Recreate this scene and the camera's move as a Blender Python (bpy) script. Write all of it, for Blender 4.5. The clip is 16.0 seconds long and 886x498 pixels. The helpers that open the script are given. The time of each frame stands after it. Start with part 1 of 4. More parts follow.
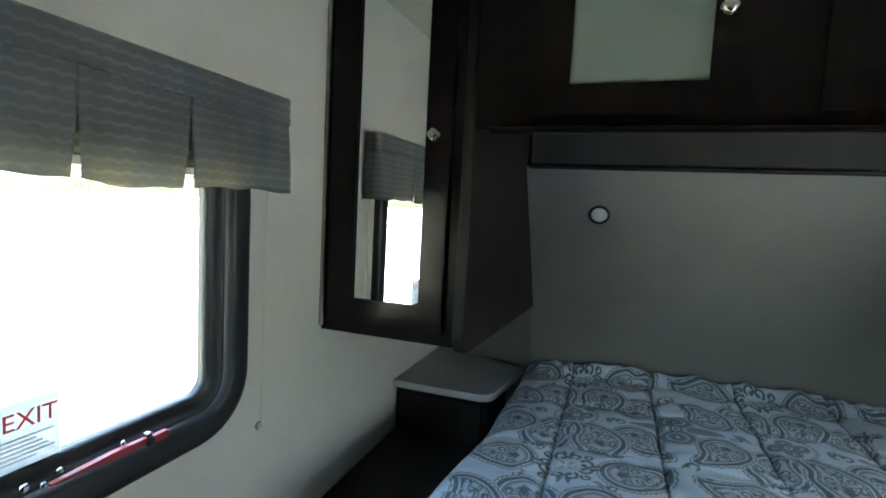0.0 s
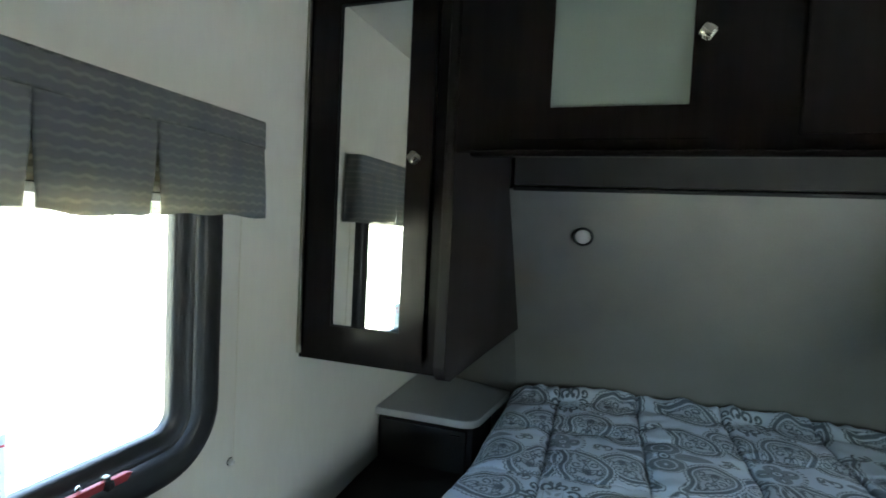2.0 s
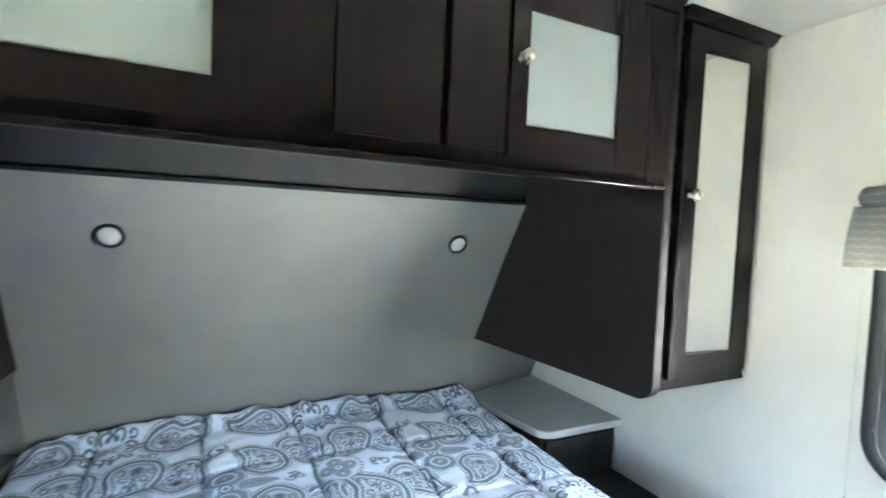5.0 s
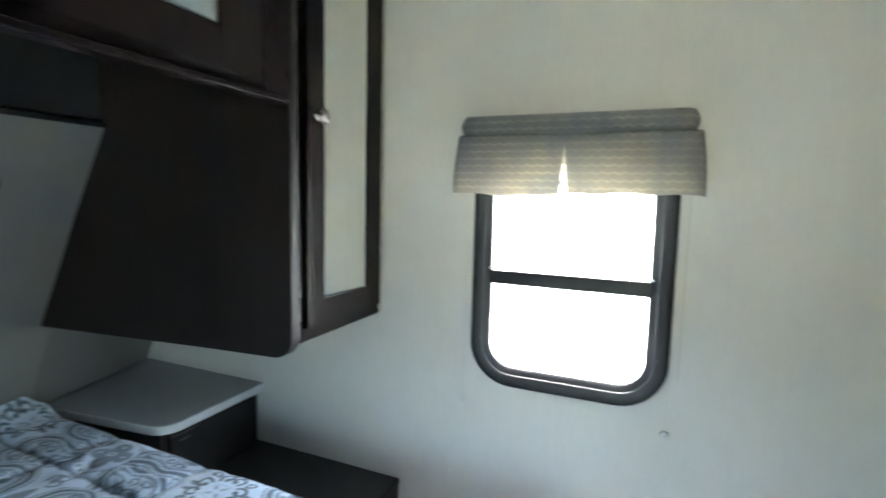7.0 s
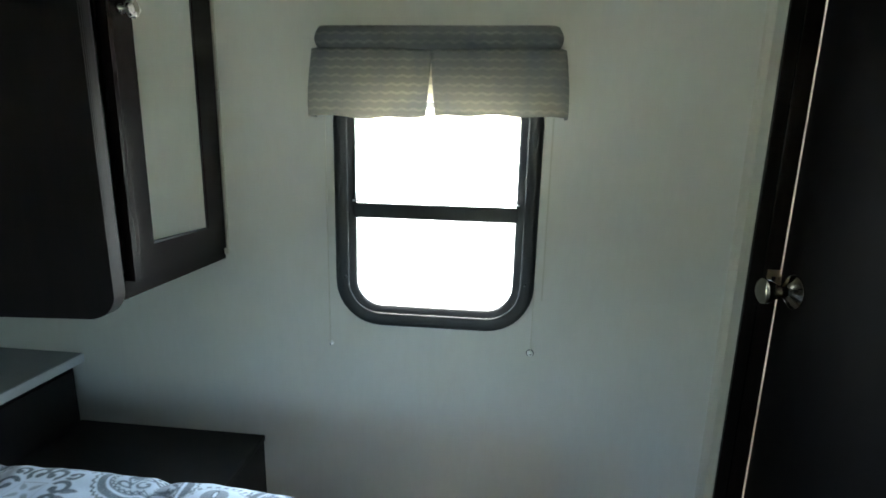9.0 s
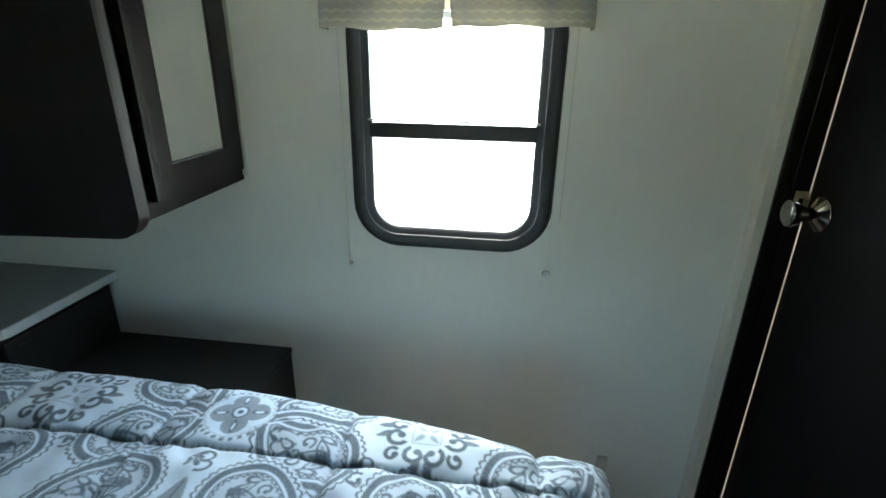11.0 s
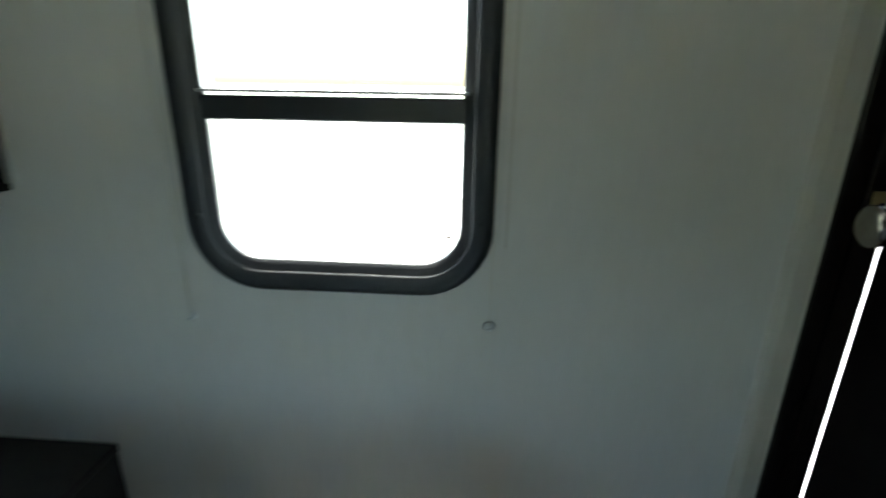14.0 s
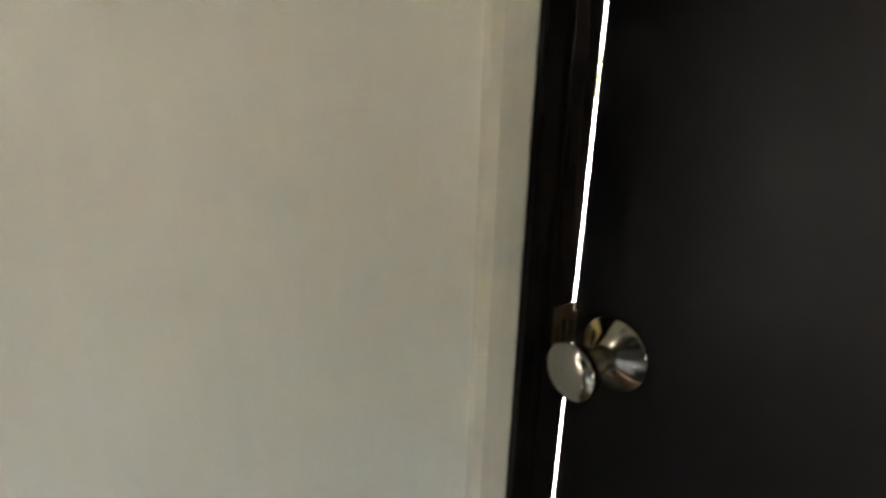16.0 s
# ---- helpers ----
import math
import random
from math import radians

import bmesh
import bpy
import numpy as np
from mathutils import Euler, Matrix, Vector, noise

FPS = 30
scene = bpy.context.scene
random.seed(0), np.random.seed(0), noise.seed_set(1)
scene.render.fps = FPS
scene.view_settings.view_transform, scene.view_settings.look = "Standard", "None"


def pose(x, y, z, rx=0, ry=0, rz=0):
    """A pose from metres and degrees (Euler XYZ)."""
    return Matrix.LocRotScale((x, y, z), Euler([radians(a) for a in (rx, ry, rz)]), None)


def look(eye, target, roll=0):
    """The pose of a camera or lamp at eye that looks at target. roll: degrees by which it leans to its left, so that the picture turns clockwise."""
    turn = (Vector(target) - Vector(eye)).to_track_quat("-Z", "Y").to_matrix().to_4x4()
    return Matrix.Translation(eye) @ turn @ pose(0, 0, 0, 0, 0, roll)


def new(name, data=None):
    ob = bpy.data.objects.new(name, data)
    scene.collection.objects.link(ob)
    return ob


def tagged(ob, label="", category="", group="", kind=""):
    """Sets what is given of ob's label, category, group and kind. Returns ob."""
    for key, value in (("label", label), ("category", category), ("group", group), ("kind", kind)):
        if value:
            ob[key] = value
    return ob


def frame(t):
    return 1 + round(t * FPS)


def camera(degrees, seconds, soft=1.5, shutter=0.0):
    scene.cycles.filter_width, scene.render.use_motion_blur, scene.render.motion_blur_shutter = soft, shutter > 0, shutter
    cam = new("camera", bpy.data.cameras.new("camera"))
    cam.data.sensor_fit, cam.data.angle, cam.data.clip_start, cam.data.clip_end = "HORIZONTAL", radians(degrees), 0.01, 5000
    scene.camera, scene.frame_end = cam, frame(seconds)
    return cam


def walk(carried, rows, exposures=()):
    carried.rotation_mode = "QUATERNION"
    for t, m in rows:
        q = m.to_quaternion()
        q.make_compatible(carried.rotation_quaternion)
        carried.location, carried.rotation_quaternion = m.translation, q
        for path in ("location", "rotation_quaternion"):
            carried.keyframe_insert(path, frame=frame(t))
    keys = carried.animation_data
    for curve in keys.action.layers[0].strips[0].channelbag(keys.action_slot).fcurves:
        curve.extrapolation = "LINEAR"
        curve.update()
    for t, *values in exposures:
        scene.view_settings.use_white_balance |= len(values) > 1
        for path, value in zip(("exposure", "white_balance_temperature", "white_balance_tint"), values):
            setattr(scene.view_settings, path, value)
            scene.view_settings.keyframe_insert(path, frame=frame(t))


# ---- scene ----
cam = camera(84.0, 16.0, soft=1.6, shutter=0.5)
PATH = [
    (0, (-0.421, 0.08, 1.392), (-1.074, 1.963, 1.224), 3.0),
    (0.5, (-0.427, 0.088, 1.398), (-1.117, 1.962, 1.289), 2.9),
    (1, (-0.427, 0.098, 1.402), (-1.123, 1.97, 1.304), 2.8),
    (1.5, (-0.423, 0.103, 1.405), (-1.097, 1.984, 1.31), 2.8),
    (2, (-0.419, 0.111, 1.407), (-1.025, 2.015, 1.314), 2.8),
    (2.5, (-0.409, 0.121, 1.413), (-0.871, 2.064, 1.323), 2.9),
    (3, (-0.385, 0.147, 1.417), (-0.673, 2.124, 1.328), 3.0),
    (3.5, (-0.362, 0.178, 1.428), (-0.427, 2.175, 1.34), 3.1),
    (4, (-0.333, 0.23, 1.458), (-0.083, 2.212, 1.354), 3.3),
    (4.2, (-0.316, 0.246, 1.461), (0.082, 2.204, 1.361), 3.5),
    (6.3, (-0.21, 0.489, 1.426), (1.341, 1.744, 1.291), 0.9),
    (6.5, (-0.172, 0.496, 1.402), (1.476, 1.621, 1.27), 1.1),
    (7, (-0.084, 0.488, 1.388), (1.749, 1.262, 1.182), 1.4),
    (7.5, (-0.001, 0.488, 1.382), (1.92, 0.964, 1.09), 1.5),
    (8, (0.025, 0.505, 1.354), (1.968, 0.831, 1.01), 1.7),
    (8.5, (0.007, 0.527, 1.346), (1.959, 0.772, 0.983), 1.6),
    (9, (-0.012, 0.54, 1.344), (1.936, 0.73, 0.932), 1.4),
    (9.5, (-0.016, 0.535, 1.347), (1.909, 0.705, 0.832), 1.3),
    (10, (-0.022, 0.542, 1.347), (1.865, 0.719, 0.711), 1.3),
    (10.2, (-0.024, 0.547, 1.347), (1.848, 0.744, 0.671), 1.3),
    (12.5, (0.075, 0.506, 1.312), (1.913, 0.827, 0.592), 1.0),
    (13, (0.137, 0.554, 1.268), (1.966, 0.919, 0.546), 0.9),
    (13.5, (0.281, 0.536, 1.242), (2.123, 0.892, 0.55), 0.8),
    (14, (0.415, 0.459, 1.223), (2.307, 0.586, 0.586), 0.9),
    (14.5, (0.528, 0.433, 1.239), (2.386, 0.117, 0.57), 1.1),
    (15, (0.644, 0.393, 1.257), (2.428, -0.229, 0.598), 1.4),
    (15.5, (0.748, 0.306, 1.253), (2.498, -0.459, 0.659), 1.6),
    (16, (0.793, 0.278, 1.294), (2.357, -0.809, 0.685), 1.1),
]
EXPOSURES = [(0.0, 4.6, 6250, 5), (2.0, 4.7, 6150, 5), (2.5, 5.15, 6150, 7), (3.0, 5.95, 6250, 11), (3.5, 6.35, 6200, 13), (4.0, 6.65, 6250, 14), (6.5, 5.9, 6150, 12), (7.5, 5.1, 6150, 9), (8.5, 4.6, 6100, 5), (10.0, 4.5, 6120, 2), (12.5, 4.35, 6150, 0), (14.0, 3.85, 6200, 2), (14.5, 3.65, 6450, 4), (15.0, 3.65, 6900, 8), (15.5, 5.1, 7200, 15), (16.0, 5.4, 7550, 19)]
walk(cam, [(t, look(eye, target, roll)) for t, eye, target, roll in PATH], EXPOSURES)

# ---- daylight ----
world = bpy.data.worlds.new("daylight")
scene.world = world
world.use_nodes = True
wn = world.node_tree
sky = wn.nodes.new("ShaderNodeTexSky")
sky.sky_type = "NISHITA"
sky.sun_disc = False
sky.sun_elevation = radians(64)
sky.sun_rotation = radians(74)
sky.air_density, sky.dust_density = 1.3, 4.0
wn.links.new(sky.outputs[0], wn.nodes["Background"].inputs[0])
wn.nodes["Background"].inputs[1].default_value = 0.15
sun = new("sun", bpy.data.lights.new("sun", "SUN"))
sun.data.energy, sun.data.angle, sun.data.color = 3.2, radians(2.0), (1.0, 0.95, 0.88)
sun.matrix_world = look((4.21, 1.21, 8.99), (0, 0, 0))

# lamp added in the narrow window's opening to boost the sky's light indoors
window_sky_fill = new("window_sky_fill", bpy.data.lights.new("window_sky_fill", "AREA"))
window_sky_fill.data.shape, window_sky_fill.data.size, window_sky_fill.data.size_y = "RECTANGLE", 0.40, 0.52
window_sky_fill.data.energy, window_sky_fill.data.color = 0.27, (0.92, 0.97, 1.0)
window_sky_fill.matrix_world = look((1.188, 0.675, 1.2025), (0, 0.675, 1.2025))


# ---- materials ----
class Nodes:
    """A small writer for node trees."""

    def __init__(self, name):
        self.m = bpy.data.materials.new(name)
        self.m.use_nodes = True
        self.t = self.m.node_tree
        self.bsdf = self.t.nodes["Principled BSDF"]
        self.co = self.t.nodes.new("ShaderNodeTexCoord").outputs["Object"]

    def put(self, socket, value):
        if isinstance(value, bpy.types.NodeSocket):
            self.t.links.new(value, socket)
        elif isinstance(value, tuple) and len(value) == 3 and socket.type == "RGBA":
            socket.default_value = (*value, 1)
        else:
            socket.default_value = value

    def math(self, op, a, b=0.0, c=0.0):
        n = self.t.nodes.new("ShaderNodeMath")
        n.operation = op
        for i, v in enumerate((a, b, c)):
            self.put(n.inputs[i], v)
        return n.outputs[0]

    def noise(self, scale, detail=3.0, stretch=(1, 1, 1), rough=0.55):
        mp = self.t.nodes.new("ShaderNodeMapping")
        mp.inputs["Scale"].default_value = stretch
        self.t.links.new(self.co, mp.inputs[0])
        n = self.t.nodes.new("ShaderNodeTexNoise")
        n.inputs["Scale"].default_value, n.inputs["Detail"].default_value, n.inputs["Roughness"].default_value = scale, detail, rough
        self.t.links.new(mp.outputs[0], n.inputs["Vector"])
        return n.outputs[0]

    def span(self, v, lo, hi, a=0.0, b=1.0):
        n = self.t.nodes.new("ShaderNodeMapRange")
        for i, x in enumerate((v, lo, hi, a, b)):
            self.put(n.inputs[i], x)
        return n.outputs[0]

    def mix(self, f, a, b):
        n = self.t.nodes.new("ShaderNodeMix")
        n.data_type = "RGBA"
        for i, x in ((0, f), (6, a), (7, b)):
            self.put(n.inputs[i], x)
        return n.outputs[2]

    def bump(self, h, strength=0.2, distance=0.002):
        n = self.t.nodes.new("ShaderNodeBump")
        n.inputs["Strength"].default_value, n.inputs["Distance"].default_value = strength, distance
        self.t.links.new(h, n.inputs["Height"])
        self.t.links.new(n.outputs[0], self.bsdf.inputs["Normal"])

    def axes(self):
        n = self.t.nodes.new("ShaderNodeSeparateXYZ")
        self.t.links.new(self.co, n.inputs[0])
        return n.outputs

    def done(self, colour, rough, metal=0.0, **more):
        self.put(self.bsdf.inputs["Base Color"], colour)
        self.put(self.bsdf.inputs["Roughness"], rough)
        self.put(self.bsdf.inputs["Metallic"], metal)
        for k, v in more.items():
            self.put(self.bsdf.inputs[k.replace("_", " ")], v)
        return self.m


def worn(name, a, b, scale, rough=(0.4, 0.6), metal=0.0, bump=0.1, stretch=(1, 1, 1), fine=120.0, **more):
    """A surface of two near colours, clouded at one scale and grained at another."""
    n = Nodes(name)
    big, small = n.noise(scale, 4, stretch), n.noise(fine, 3, stretch)
    col = n.mix(n.span(n.math("ADD", n.math("MULTIPLY", big, 0.65), n.math("MULTIPLY", small, 0.35)), 0.32, 0.68), a, b)
    if bump:
        n.bump(small, bump, 0.001)
    return n.done(col, n.span(big, 0.3, 0.7, *rough), metal, **more)


def make_wallpaper():
    n = Nodes("wall vinyl")
    x, y, z = n.axes()
    cloud, grain = n.noise(3.0, 4), n.noise(60, 4, (1, 1, 0.25))
    weave = n.noise(420, 2, (1, 1, 0.15))
    col = n.mix(n.span(cloud, 0.3, 0.7), (0.67, 0.645, 0.575), (0.73, 0.705, 0.635))
    col = n.mix(n.span(grain, 0.35, 0.75, 0.0, 0.22), col, (0.62, 0.59, 0.515))
    n.bump(n.math("ADD", weave, n.math("MULTIPLY", grain, 0.3)), 0.07, 0.001)
    return n.done(col, n.span(grain, 0.3, 0.7, 0.42, 0.58))


def make_wood():
    n = Nodes("espresso wood")
    grain = n.noise(34, 5, (1, 1, 0.06), 0.6)
    cloud = n.noise(4, 3, (1, 1, 0.4))
    col = n.mix(n.span(grain, 0.35, 0.7), (0.0066, 0.0054, 0.0051), (0.0122, 0.0092, 0.0084))
    col = n.mix(n.span(cloud, 0.4, 0.75, 0.0, 0.5), col, (0.0130, 0.0078, 0.0073))
    n.bump(grain, 0.012, 0.0004)
    return n.done(col, n.span(cloud, 0.3, 0.7, 0.17, 0.20), Specular_IOR_Level=0.15)


def make_valance():
    n = Nodes("valance fabric")
    x, y, z = n.axes()
    ripple = n.math("MULTIPLY", n.math("SINE", n.math("MULTIPLY", y, 2 * math.pi / 0.024)), 0.0015)
    band = n.math("ABSOLUTE", n.math("SUBTRACT", n.math("FRACT", n.math("MULTIPLY", n.math("ADD", z, ripple), 1 / 0.017)), 0.5))
    line = n.span(band, 0.27, 0.44)
    thread = n.noise(300, 2, (1, 0.3, 1))
    patch = n.noise(9, 2, (1, 1, 0.4))
    line = n.math("MULTIPLY", line, n.span(patch, 0.3, 0.65, 0.4, 1.0))
    col = n.mix(line, (0.225, 0.238, 0.248), (0.315, 0.320, 0.308))
    col = n.mix(n.span(thread, 0.3, 0.8, 0.0, 0.5), col, (0.165, 0.172, 0.176))
    n.bump(n.math("ADD", thread, line), 0.3, 0.001)
    m = n.done(col, 0.9)
    tr = n.t.nodes.new("ShaderNodeBsdfTranslucent")
    weave = n.mix(line, (0.42, 0.39, 0.32), (0.66, 0.60, 0.47))
    n.put(tr.inputs[0], n.mix(n.span(n.noise(22, 3, (1, 1, 0.5)), 0.40, 0.66, 0.0, 0.8), weave, (0.30, 0.305, 0.31)))
    mx = n.t.nodes.new("ShaderNodeMixShader")
    mx.inputs[0].default_value = 0.42
    n.t.links.new(n.bsdf.outputs[0], mx.inputs[1])
    n.t.links.new(tr.outputs[0], mx.inputs[2])
    n.t.links.new(mx.outputs[0], n.t.nodes["Material Output"].inputs[0])
    return m


def make_comforter():
    n = Nodes("paisley cotton")
    at = n.t.nodes.new("ShaderNodeAttribute")
    at.attribute_name = "ink"
    thread = n.noise(500, 2)
    cloth = n.mix(n.span(n.noise(6, 3), 0.3, 0.7), (0.52, 0.615, 0.72), (0.585, 0.675, 0.775))
    ink = n.mix(n.span(n.noise(25, 3), 0.3, 0.7), (0.038, 0.061, 0.089), (0.068, 0.097, 0.127))
    col = n.mix(n.math("MULTIPLY", at.outputs["Fac"], n.span(thread, 0.25, 0.6, 0.75, 1.0)), cloth, ink)
    n.bump(n.math("ADD", thread, n.math("MULTIPLY", n.noise(38, 4), 5.0)), 0.22, 0.0012)
    return n.done(col, 0.85, Sheen_Weight=0.15)


def make_glass(name, tint, rough=0.0):
    n = Nodes(name)
    n.t.nodes.remove(n.bsdf)
    g = n.t.nodes.new("ShaderNodeBsdfTransparent")
    g.inputs[0].default_value = (*tint, 1)
    s = n.t.nodes.new("ShaderNodeBsdfGlossy")
    s.inputs["Roughness"].default_value = rough
    lw = n.t.nodes.new("ShaderNodeLayerWeight")
    gloss = n.math("MULTIPLY_ADD", n.math("POWER", lw.outputs["Facing"], 5.0), 0.5, 0.03)
    mx = n.t.nodes.new("ShaderNodeMixShader")
    n.t.links.new(gloss, mx.inputs[0])
    n.t.links.new(g.outputs[0], mx.inputs[1])
    n.t.links.new(s.outputs[0], mx.inputs[2])
    n.t.links.new(mx.outputs[0], n.t.nodes["Material Output"].inputs[0])
    return n.m


def backlit(m, colour, share):
    """Lets light through a thin film."""
    t = m.node_tree
    tr, mx = t.nodes.new("ShaderNodeBsdfTranslucent"), t.nodes.new("ShaderNodeMixShader")
    tr.inputs[0].default_value = (*colour, 1)
    mx.inputs[0].default_value = share
    t.links.new(t.nodes["Principled BSDF"].outputs[0], mx.inputs[1])
    t.links.new(tr.outputs[0], mx.inputs[2])
    t.links.new(mx.outputs[0], t.nodes["Material Output"].inputs[0])
    return m


WALL = make_wallpaper()
WOOD = make_wood()
# WOOD again for the side panels, rougher, with their sheen lightened into the colour
SIDEWOOD = worn("sheen-lifted espresso wood", (0.0140, 0.0118, 0.0114), (0.0225, 0.0175, 0.0168), 5, (0.42, 0.52), bump=0.04, stretch=(1, 1, 0.08), fine=50, Specular_IOR_Level=0.13)
BOXWOOD = worn("charcoal laminate", (0.019, 0.0185, 0.0185), (0.028, 0.026, 0.025), 5, (0.4, 0.52), bump=0.04, stretch=(1, 1, 0.1), fine=50, Specular_IOR_Level=0.3)
FABRIC = make_valance()
COTTON = make_comforter()
PANE = make_glass("clear pane", (0.93, 0.95, 0.93))
PANEL = worn("grey headboard vinyl", (0.215, 0.211, 0.196), (0.255, 0.250, 0.232), 5, (0.35, 0.5), bump=0.12, fine=260)
DOORSKIN = worn("dark door laminate", (0.0032, 0.0026, 0.0026), (0.0052, 0.0040, 0.0039), 6, (0.45, 0.58), bump=0.05, stretch=(1, 1, 0.08), fine=60, Specular_IOR_Level=0.09)
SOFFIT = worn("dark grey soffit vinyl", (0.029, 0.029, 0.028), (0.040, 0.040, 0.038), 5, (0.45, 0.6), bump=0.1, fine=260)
CEIL = worn("white ceiling vinyl", (0.68, 0.655, 0.59), (0.73, 0.705, 0.64), 6, (0.5, 0.65))
TRIM = worn("beige vinyl trim", (0.56, 0.53, 0.44), (0.64, 0.61, 0.52), 9, (0.35, 0.5), stretch=(1, 1, 0.1))
FROST = worn("frosted glass", (0.205, 0.238, 0.228), (0.235, 0.270, 0.258), 4, (0.28, 0.36), bump=0.04, fine=500)
MIRROR = worn("mirror silver", (0.86, 0.87, 0.84), (0.89, 0.90, 0.87), 3, (0.0, 0.012), metal=1.0, bump=0)
BLACK = worn("satin black frame", (0.021, 0.022, 0.023), (0.028, 0.030, 0.032), 5, (0.38, 0.48), bump=0.02, Specular_IOR_Level=0.4)
GASKET = worn("rubber gasket", (0.006, 0.006, 0.006), (0.012, 0.012, 0.012), 20, (0.5, 0.7))
LAMINATE = worn("grey laminate", (0.30, 0.315, 0.32), (0.36, 0.375, 0.38), 8, (0.28, 0.4), bump=0.05, fine=200)
EDGING = worn("pale laminate edging", (0.62, 0.63, 0.62), (0.70, 0.71, 0.70), 15, (0.35, 0.5))
NICKEL = worn("brushed nickel", (0.62, 0.59, 0.53), (0.72, 0.69, 0.63), 60, (0.2, 0.34), metal=1.0, bump=0.05)
KNOBMETAL = worn("dark satin nickel", (0.20, 0.185, 0.155), (0.27, 0.25, 0.21), 40, (0.14, 0.24), metal=1.0, bump=0.03)
BRASS = worn("worn brass", (0.34, 0.26, 0.15), (0.46, 0.37, 0.22), 60, (0.25, 0.4), metal=1.0)
LENS = worn("white lamp lens", (0.62, 0.62, 0.60), (0.70, 0.70, 0.68), 30, (0.3, 0.4))
RED = worn("red plastic", (0.30, 0.028, 0.034), (0.38, 0.040, 0.045), 40, (0.35, 0.5))
REDINK = backlit(worn("red ink", (0.62, 0.06, 0.08), (0.68, 0.08, 0.10), 40, (0.5, 0.6)), (0.9, 0.16, 0.20), 0.5)
GREYINK = backlit(worn("grey ink", (0.42, 0.44, 0.47), (0.48, 0.50, 0.53), 40, (0.5, 0.6)), (0.6, 0.64, 0.70), 0.35)
PAPER = backlit(worn("white sticker film", (0.74, 0.75, 0.77), (0.80, 0.81, 0.83), 20, (0.35, 0.5)), (0.82, 0.86, 0.90), 0.35)
WHITE = worn("white plastic", (0.82, 0.82, 0.80), (0.87, 0.87, 0.85), 80, (0.25, 0.4))
SHADE = backlit(worn("cream shade cloth", (0.70, 0.66, 0.55), (0.78, 0.74, 0.63), 60, (0.8, 0.95)), (0.85, 0.80, 0.66), 0.5)
CORD = worn("pale cord", (0.60, 0.57, 0.47), (0.70, 0.67, 0.57), 200, (0.6, 0.8))
PLASTIC = worn("clear grey plastic", (0.66, 0.67, 0.65), (0.76, 0.77, 0.75), 80, (0.15, 0.3))
MATTRESS = worn("mattress ticking", (0.60, 0.60, 0.58), (0.68, 0.68, 0.66), 30, (0.8, 0.95))
VINYLFLOOR = worn("brown plank vinyl", (0.10, 0.075, 0.055), (0.17, 0.13, 0.10), 5, (0.35, 0.5), stretch=(1, 0.1, 1))
GRASS = worn("meadow grass", (0.27, 0.265, 0.19), (0.34, 0.33, 0.25), 0.4, (0.8, 0.95), fine=9, bump=0.5)
GRAVEL = worn("pale gravel", (0.42, 0.41, 0.38), (0.56, 0.545, 0.51), 2.0, (0.8, 0.95), fine=40, bump=0.6)
LEAF = worn("leaves", (0.035, 0.075, 0.02), (0.06, 0.11, 0.035), 1.0, (0.5, 0.7))
BARK = worn("bark", (0.07, 0.055, 0.04), (0.13, 0.10, 0.08), 6, (0.8, 0.95), stretch=(1, 1, 0.2))


# ---- builders ----
def thing(name, base, label, category, group="", kind=""):
    ob = new(name)
    ob.location = base
    ob.empty_display_size = 0.05
    return tagged(ob, label, category, group, kind)


def place(ob):
    p = Vector(ob.location)
    while ob.parent:
        ob = ob.parent
        p += Vector(ob.location)
    return p


def mesh_of(name, bm, material, at, smooth=False):
    bmesh.ops.recalc_face_normals(bm, faces=bm.faces)
    bmesh.ops.translate(bm, verts=bm.verts, vec=-Vector(at))
    me = bpy.data.meshes.new(name)
    if smooth:
        for f in bm.faces:
            f.smooth = True
    bm.to_mesh(me)
    bm.free()
    me.materials.append(material)
    return me


def part(name, bm, material, parent, label="", smooth=False):
    """A bmesh in world places becomes one mesh under its thing or part."""
    at = place(parent)
    ob = new(name, mesh_of(name, bm, material, at, smooth))
    ob.parent = parent
    if label:
        ob["label"] = label
    return ob


def solid(name, bm, material, label, category, kind="", base=(0, 0, 0), smooth=False):
    ob = new(name, mesh_of(name, bm, material, base, smooth))
    ob.location = base
    return tagged(ob, label, category, kind=kind)


def box(lo, hi, bevel=0.0, seg=2, bm=None):
    b = bmesh.new()
    lo, hi = [min(a, c) for a, c in zip(lo, hi)], [max(a, c) for a, c in zip(lo, hi)]
    bmesh.ops.create_cube(b, size=1)
    for v in b.verts:
        v.co = Vector([(lo[i] + hi[i]) / 2 + v.co[i] * (hi[i] - lo[i]) for i in range(3)])
    if bevel:
        bmesh.ops.bevel(b, geom=b.edges[:], offset=bevel, segments=seg, profile=0.5, affect="EDGES")
    return merge(bm, b)


def merge(bm, b):
    if bm is None:
        return b
    me = bpy.data.meshes.new("joined")
    b.to_mesh(me)
    b.free()
    bm.from_mesh(me)
    bpy.data.meshes.remove(me)
    return bm


